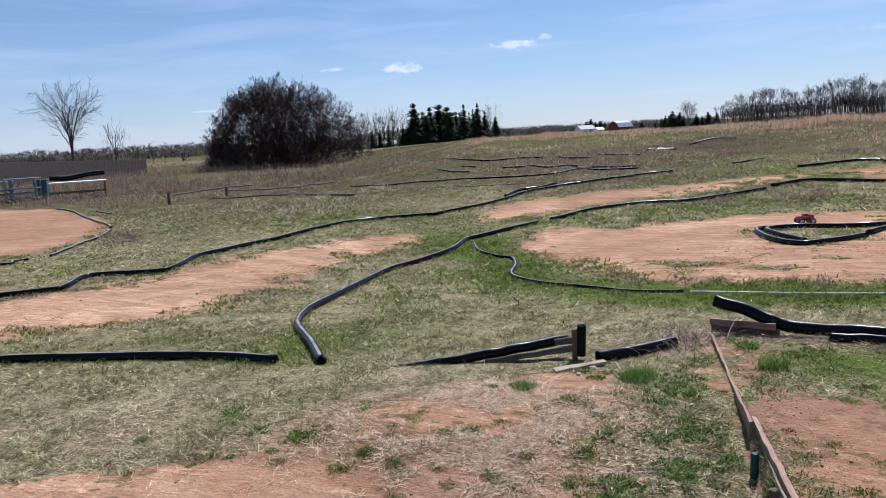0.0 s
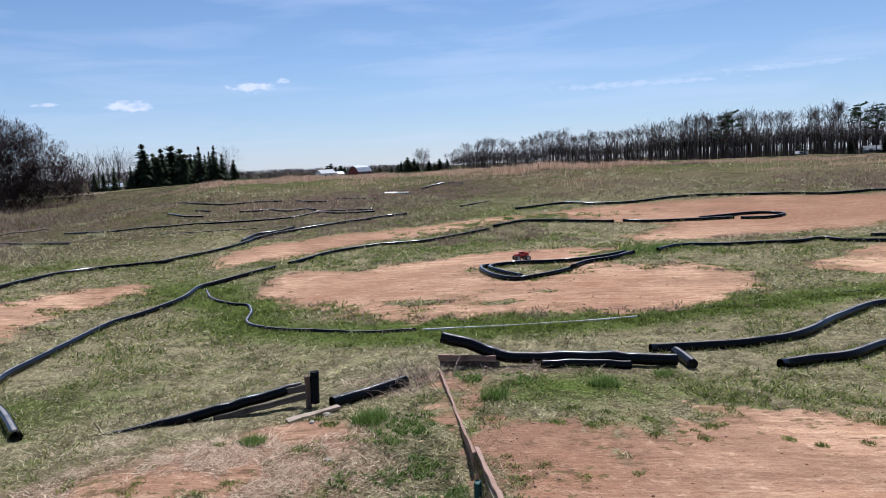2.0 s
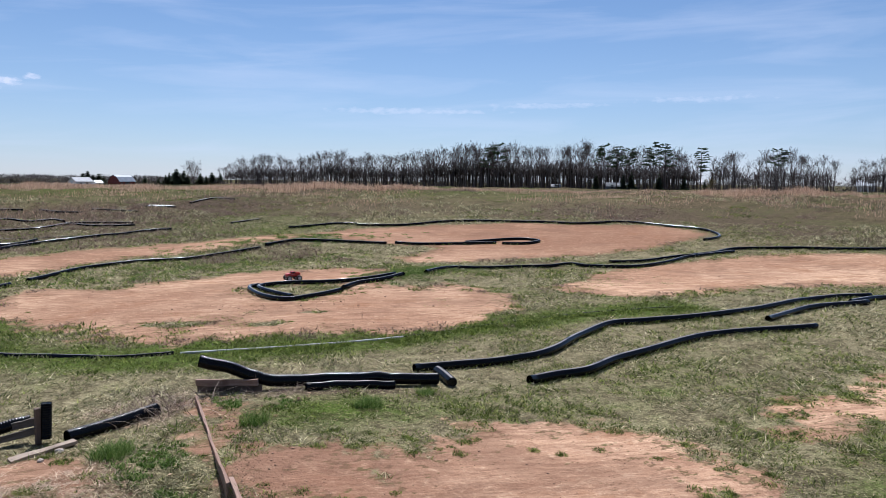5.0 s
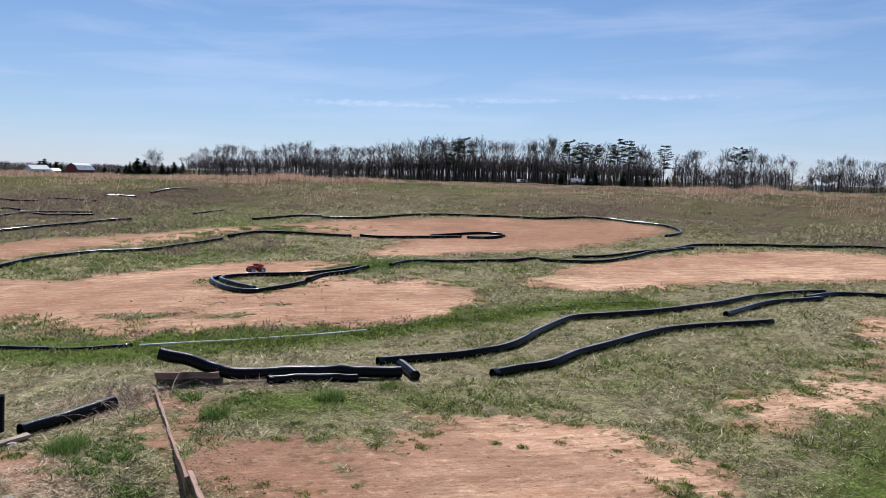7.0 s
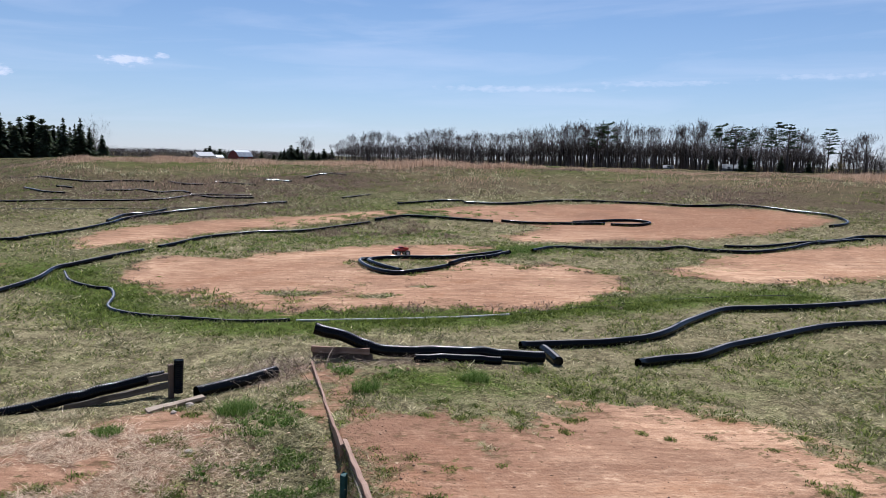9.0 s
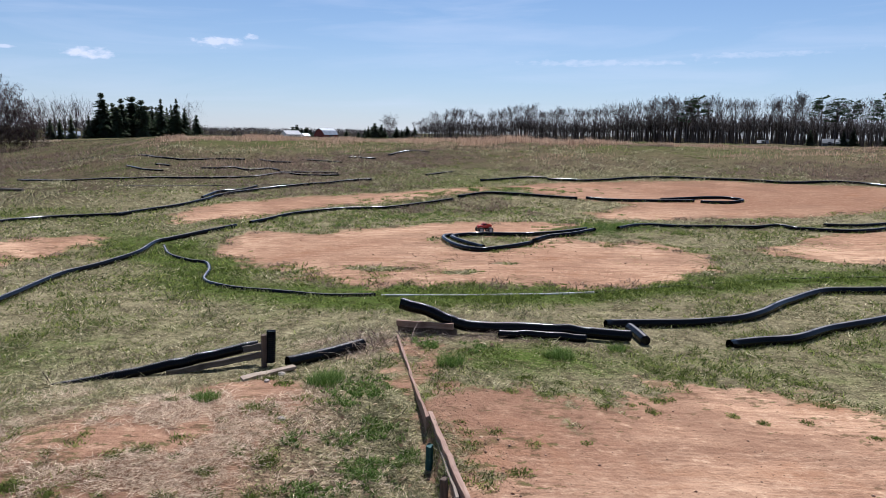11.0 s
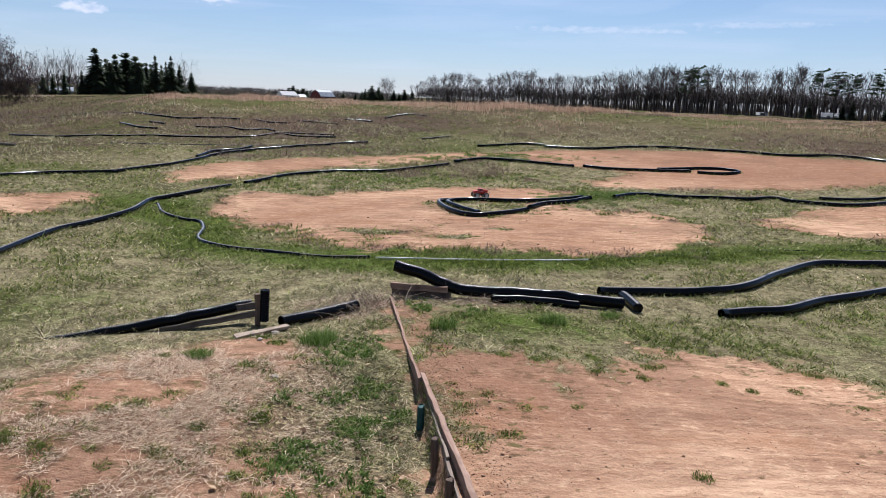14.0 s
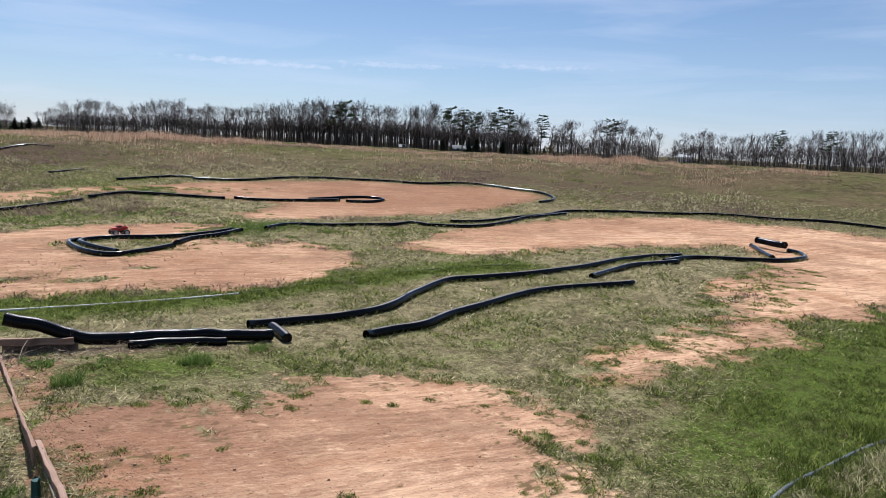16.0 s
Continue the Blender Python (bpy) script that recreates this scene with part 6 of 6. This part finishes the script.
while len(rim) < 520:
    px, py, pr = scatter(rng, 600, 11, 27, -36, 84)
    for a, b, q in zip(px, py, dirt_at(px, py)):
        if -0.5 < q < 0.3 and len(rim) < 520:
            rim.append((a, b))
tufts("rim_tuft", rim[:260], 40, 0.22, 0.060, 0.016, M_GREEN, "ragged green tufts rimming the earth lanes", rng, 1.0)
tufts("dry_rim_tuft", rim[260:], 40, 0.22, 0.060, 0.014, M_BRUSH, "ragged dead tufts rimming the earth lanes", rng, 1.2)
# rank grass on the near side of the hose
p, u = spline(PIPES["E2"][1] + PIPES["E3"][1][1:], 0.06)
rank = [(a + rng.normal(0, 0.10), b - 0.10 - abs(rng.normal(0.08, 0.14))) for a, b in p if vnoise(a * 1.6, b * 1.6, 63) > 0.35]
tufts("rank_grass", rank, 60, 0.11, 0.060, 0.010, M_GREEN, "rank green grass along the hose", rng, 0.8)
p, u = spline(PIPES["E"][1][4:], 0.08)
rank = [(a + rng.normal(0, 0.2), b + rng.normal(0, 0.22)) for a, b in p]
tufts("verge_grass", rank, 40, 0.14, 0.05, 0.010, M_GREEN, "green grass along the kinked pipe", rng, 1.0)


def leaves(name, x, y, size, up, material, label, rng):
    n = len(x)
    z = surface_z(x, y) + up
    a, tip = rng.uniform(0, 2 * np.pi, n), rng.uniform(-0.35, 0.7, n)
    d = np.stack([np.cos(a) * np.cos(tip), np.sin(a) * np.cos(tip), np.sin(tip)], 1)
    s = np.stack([-np.sin(a), np.cos(a), rng.uniform(-0.4, 0.4, n)], 1)
    p = np.stack([x, y, z], 1)
    L, W = size[:, None], (size * rng.uniform(0.28, 0.45, n))[:, None]
    v = np.stack([p, p + d * L * 0.45 + s * W, p + d * L, p + d * L * 0.45 - s * W], 1)
    v[:, 2, 2] -= size * 0.2
    f = np.arange(4 * n).reshape(-1, 4)
    ob = from_arrays(name, v.reshape(-1, 3), f, material)
    return tagged(ob, label, "weeds", kind="stuff")


# rosettes of low weeds below the boards and behind the corner
WEED_SPOTS = ((1.45, 3.74, 0.20), (1.21, 3.72, 0.20), (1.51, 4.17, 0.16), (1.14, 4.0, 0.15), (0.87, 4.01, 0.12), (0.77, 3.37, 0.20), (1.11, 3.5, 0.18), (0.91, 3.27, 0.22), (1.16, 3.06, 0.22), (1.58, 3.75, 0.10), (1.41, 4.12, 0.15),
              (1.69, 4.53, 0.14), (1.21, 4.14, 0.14), (0.66, 3.33, 0.14), (1.32, 3.62, 0.18), (1.0, 2.7, 0.25), (0.6, 2.8, 0.2), (1.55, 4.75, 0.2), (1.3, 4.5, 0.2), (2.51, 5.95, 0.16), (2.6, 5.66, 0.2), (2.9, 5.38, 0.2), (2.52, 5.0, 0.09),
              (2.6, 4.72, 0.08), (2.75, 5.6, 0.2), (-1.5, 4.35, 0.12), (-1.9, 4.6, 0.12), (-2.19, 5.06, 0.14))
rosettes = []
for cx, cy, wide in WEED_SPOTS:
    for _ in range(int(8 + 190 * wide)):
        a, b = cx + rng.normal(0, wide * 0.58), cy + rng.normal(0, wide * 0.58)
        side = a - (1.62 + (b - 3.16) * 0.277)
        if (side < -0.07 or side > 0.12) and (side < 0 or b > 4.6) and vnoise(a * 5.5, b * 5.5, 31) > 0.47:
            rosettes.append((a, b))
tufts("weed_rosette", rosettes, 16, 0.034, 0.040, 0.011, M_WEED, "low leafy green weeds below the boards", rng, 0.9)
x, y = np.concatenate([rng.normal(1.15, 0.4, 70), rng.uniform(2.3, 3.4, 30)]), np.concatenate([rng.normal(3.5, 0.6, 70), rng.uniform(5.2, 6.0, 30)])
ok = np.abs(board_side(x, y)) > 0.08
leaves("fallen_leaves", x[ok], y[ok], rng.uniform(0.025, 0.055, ok.sum()), rng.uniform(0.0, 0.03, ok.sum()), M_LITTER, "dry brown fallen leaves among weeds", rng)

# clods and pebbles on the bare earth
n = 11000
x, y, r = scatter(rng, n, 3.2, 22, -38, 90, 0.75)
x[:900], y[:900] = rng.normal(5.6, 1.0, 900), rng.normal(11.3, 0.9, 900)
r[:900] = 13.0
t = rng.uniform(0, 1, 1700)
x[900:2600] = 1.62 + (2.3 + 3.4 * t - 3.16) * 0.277 + 0.04 + np.abs(rng.normal(0, 0.30, 1700))
y[900:2600] = 2.3 + 3.4 * t
r[900:2600] = 5.0
ok = dirt_at(x, y) > -0.25
x, y, r = x[ok], y[ok], r[ok]
n = len(x)
s = rng.uniform(0.0025, 0.008, n) * np.clip(r / 7, 0.8, 1.5) * (1 + 1.2 * (rng.uniform(0, 1, n) > 0.95))
octa = np.array([(1, 0, 0), (0, 1, 0), (-1, 0, 0), (0, -1, 0), (0, 0, 0.8), (0, 0, -0.5)], float)
v = octa[None] * s[:, None, None] * rng.uniform(0.7, 1.4, (n, 6, 1))
t = rng.uniform(0, 6.28, n)
rot = np.stack([v[:, :, 0] * np.cos(t)[:, None] - v[:, :, 1] * np.sin(t)[:, None], v[:, :, 0] * np.sin(t)[:, None] + v[:, :, 1] * np.cos(t)[:, None], v[:, :, 2]], -1)
v = rot + np.stack([x, y, surface_z(x, y) + s * 0.2], 1)[:, None]
f = np.array([(0, 1, 4), (1, 2, 4), (2, 3, 4), (3, 0, 4), (1, 0, 5), (2, 1, 5), (3, 2, 5), (0, 3, 5)])
k = Mat("earth_clods")
clod_mat = k.done(k.mix(k.island(), (0.17, 0.10, 0.066), (0.42, 0.265, 0.175)), 0.95, spec=0.1)
ob = from_arrays("clods", v.reshape(-1, 3), (f[None] + (np.arange(n) * 6)[:, None, None]).reshape(-1, 3), clod_mat)
tagged(ob, "small clods and pebbles on bare earth", "clods", kind="stuff")


def stems(name, x, y, h, r, material, label, rng, forks=3, category="weeds"):
    """Dead upright stalks with a few side twigs."""
    z = surface_z(x, y)
    segs = []
    for a, b, c, q in zip(x, y, z, h):
        p = np.array([a, b, c - 0.02])
        d = np.array([rng.normal(0, 0.45), rng.normal(0, 0.45), 1.0])
        e = p + d * q
        segs.append((*p, *e, r, r * 0.5))
        for _ in range(forks):
            t = rng.uniform(0.35, 0.95)
            o = p + (e - p) * t
            g = np.array([rng.normal(0, 0.5), rng.normal(0, 0.5), rng.uniform(0.3, 0.9)])
            segs.append((*o, *(o + g * q * 0.25), r * 0.6, r * 0.3))
    v, f = prisms(segs, 3)
    ob = from_arrays(name, v, f, material)
    return tagged(ob, label, category, kind="stuff")


# dead stalks near the pipes
x = np.concatenate([rng.normal(-0.75, 0.22, 16), rng.normal(2.0, 0.15, 22), rng.normal(-0.1, 0.5, 16), rng.normal(3.6, 0.6, 26)])
y = np.concatenate([rng.normal(6.55, 0.2, 16), rng.normal(6.08, 0.10, 22), rng.normal(6.5, 0.3, 16), rng.normal(6.6, 0.4, 26)])
stems("dead_stalks", x, y, rng.uniform(0.08, 0.27, len(x)), 0.0025, M_BUSH, "thin dead stalks standing beside the pipes", rng)
# matted dead stems by the corner post
n = 700
x, y = np.concatenate([rng.normal(2.05, 0.24, 480), rng.normal(3.15, 0.38, 220)]), np.concatenate([rng.normal(6.0, 0.22, 480), rng.normal(5.86, 0.10, 220)])
blades("matted_stems", x, y, np.where(np.arange(n) < 480, 2.0, 1.0) * rng.uniform(0.01, 0.09, n), rng.uniform(0.004, 0.008, n), rng.uniform(0.1, 0.4, n), M_STALK, "matted dead stems heaped at the corner", rng, "weeds")

# tall dry growth on the bank, and brown brush on the rough field
# azimuth, spread, height and number of clumps along the crest
CREST = ((4.2, 1.4, 0.26, 9), (7.0, 1.2, 0.24, 8), (10.3, 1.1, 0.40, 10), (11.6, 0.7, 0.40, 7), (14.2, 1.6, 0.22, 8), (17.2, 1.4, 0.24, 9), (20.5, 1.2, 0.32, 10), (22.6, 1.0, 0.26, 7),
         (24.4, 1.2, 0.36, 10), (26.4, 0.9, 0.44, 9), (28.2, 0.8, 0.66, 9), (29.4, 0.6, 0.62, 7), (30.9, 0.5, 0.44, 6), (33.0, 1.2, 0.40, 9), (35.7, 0.8, 0.40, 7), (38.5, 1.3, 0.24, 7),
         (43.5, 2.2, 0.20, 8), (50.0, 3.0, 0.17, 8), (57.0, 2.0, 0.20, 7), (60.6, 1.0, 0.46, 8), (64.2, 1.3, 0.42, 10), (67.0, 1.0, 0.38, 7), (72.0, 3.0, 0.24, 9))
parts_x, parts_y, parts_h = [], [], []
for az0, wide_az, tall0, clumps in CREST:
    for i in range(clumps):
        az, rr, tall = rng.normal(az0, wide_az), rng.normal(46.0, 1.3), tall0 * rng.uniform(0.55, 1.15)
        m, wide = int(rng.uniform(130, 330)), rng.uniform(0.3, 0.9)
        cx, cy = rr * math.sin(radians(az)) - 0.2, rr * math.cos(radians(az)) - 1.0
        dx, dy = rng.normal(0, wide, m), rng.normal(0, wide * 0.7, m)
        parts_x.append(cx + dx)
        parts_y.append(cy + dy)
        parts_h.append(tall * np.exp(-(dx * dx + dy * dy) / (2.6 * wide * wide)) * rng.uniform(0.3, 1.0, m) + 0.05)
for i in range(90):
    az, rr, m, wide = rng.uniform(0, 74), rng.normal(42.0, 3.5), int(rng.uniform(50, 170)), rng.uniform(0.4, 1.4)
    cx, cy = rr * math.sin(radians(az)) - 0.2, rr * math.cos(radians(az)) - 1.0
    parts_x.append(cx + rng.normal(0, wide, m))
    parts_y.append(cy + rng.normal(0, wide * 0.7, m))
    parts_h.append(rng.uniform(0.05, 0.17, m))
x, y, h = np.concatenate(parts_x), np.concatenate(parts_y), np.concatenate(parts_h)
n = len(x)
blades("tall_dry_weeds", x, y, h, rng.uniform(0.014, 0.030, n), h * rng.uniform(0.1, 0.8, n), M_TALL, "tall pinkish dry weeds in clumps along the bank", rng, "weeds")
n = 64000
x, y, r = scatter(rng, n, 24, 68, -42, 34, 0.7)
t = np.degrees(np.arctan2(x, y + 1))
ok = (vnoise(x * 0.2, y * 0.2, 35) + 0.25 * sstep(28, 50, r) * sstep(4, -8, t) > 0.56) & (dirt_at(x, y) < -0.8)
x, y, r, t = x[ok], y[ok], r[ok], t[ok]
n = len(x)
h = rng.uniform(0.08, 0.36, n) * (0.45 + 1.5 * sstep(2, -12, t) * sstep(33, 46, r))
blades("brown_brush", x, y, h, rng.uniform(0.012, 0.028, n), h * rng.uniform(0.3, 1.6, n), M_BRUSH, "brown dead brush over the rough field", rng, "weeds")
n = 150000
x, y, r = scatter(rng, n, 26, 120, -42, 96, 1.0)
ok = (rng.uniform(0, 1, n) < np.clip(3.0 * (0.5 * vnoise(x * 0.13, y * 0.13, 36) + 0.5 * vnoise(x * 0.6, y * 0.6, 37) - 0.30), 0.05, 1)) & (dirt_at(x, y) < -0.3)
x, y, r = x[ok], y[ok], r[ok]
n = len(x)
h = rng.uniform(0.02, 0.07, n) * np.clip(r / 40, 0.8, 1.6)
blades("field_grass", x, y, h, rng.uniform(0.02, 0.04, n) * np.clip(r / 40, 0.8, 2), h * rng.uniform(0.8, 2.6, n), M_FIELD, "rough dormant grass over the bank and field", rng, flat=True)
# tussocks and hummocks over the rough ground
def tussocks(name, count, seed, r0, r1, a0, a1, per, radius, height, material, label, floor):
    px, py, pr = scatter(rng, count * 4, r0, r1, a0, a1)
    ok = (vnoise(px * 0.22, py * 0.30, seed) > floor) & (dirt_at(px, py) < -0.35)
    tufts(name, np.stack([px[ok], py[ok]], 1)[:count], per, radius, height, 0.022, material, label, rng, 1.3)


tussocks("dark_tussock", 1200, 71, 21, 48, -40, 75, 30, 0.40, 0.12, M_BRUSH, "low dark brown tussocks over the bank", 0.55)
tussocks("green_tussock", 620, 72, 18, 47, -12, 75, 30, 0.42, 0.08, M_GREEN, "low green tussocks over the bank", 0.55)
tussocks("pale_tussock", 620, 73, 22, 48, -34, 75, 26, 0.34, 0.18, M_DRY, "pale dry tussocks over the bank", 0.6)
n = 5000
az = rng.uniform(-24, -3, n)
rr = rng.uniform(85, 150, n)
x, y = rr * np.sin(np.radians(az)), rr * np.cos(np.radians(az))
blades("corn_stubble", x, y, rng.uniform(0.1, 0.3, n), rng.uniform(0.03, 0.06, n), rng.uniform(0.05, 0.25, n), M_STRAW, "pale corn stubble across the far field", rng, "stubble")
# dry and green growth below the edging strip
n = 5500
x = rng.uniform(4.9, 7.4, n)
y = 0.10 - 0.19 * (x - 5.0) - 0.06 - np.abs(rng.normal(0, 0.32, n))
ok = vnoise(x * 5, y * 5, 41) > 0.38
x, y = x[ok], y[ok]
n = len(x)
h = rng.uniform(0.03, 0.12, n)
blades("dry_clump", x, y, h, rng.uniform(0.003, 0.006, n), h * rng.uniform(0.5, 1.9, n), M_DRY, "long dry grass hanging over the edging", rng)
n = 7000
x = rng.uniform(4.9, 7.4, n)
y = 0.06 - 0.19 * (x - 5.0) + rng.normal(0, 0.20, n)
ok = vnoise(x * 6, y * 6, 42) > 0.5
x, y = x[ok], y[ok]
n = len(x)
h = rng.uniform(0.03, 0.11, n)
blades("green_clump", x, y, h, rng.uniform(0.004, 0.007, n), h * rng.uniform(0.3, 1.0, n), M_GREEN, "green grass tufts along the edging", rng)


def stone(x, y, s, seed):
    bm = bmesh.new()
    bmesh.ops.create_icosphere(bm, subdivisions=2, radius=s)
    for v in bm.verts:
        n = noise.noise(v.co * (1.4 / s) + Vector((seed, 0, 0)))
        v.co *= 1 + 0.35 * n
        v.co.z *= 0.65
    ob = part("stone", bm, plain("stone", (0.30, 0.24, 0.19), (0.42, 0.36, 0.30), 12, 0.9))
    ob.location = (x, y, sz1(x, y) + s * 0.3)
    return tagged(ob, "pale rounded field stone on the earth", "stone", "field stones")


stone(1.02, 5.40, 0.035, 1)
stone(0.86, 5.25, 0.025, 4)
stone(0.8, 4.35, 0.030, 7)
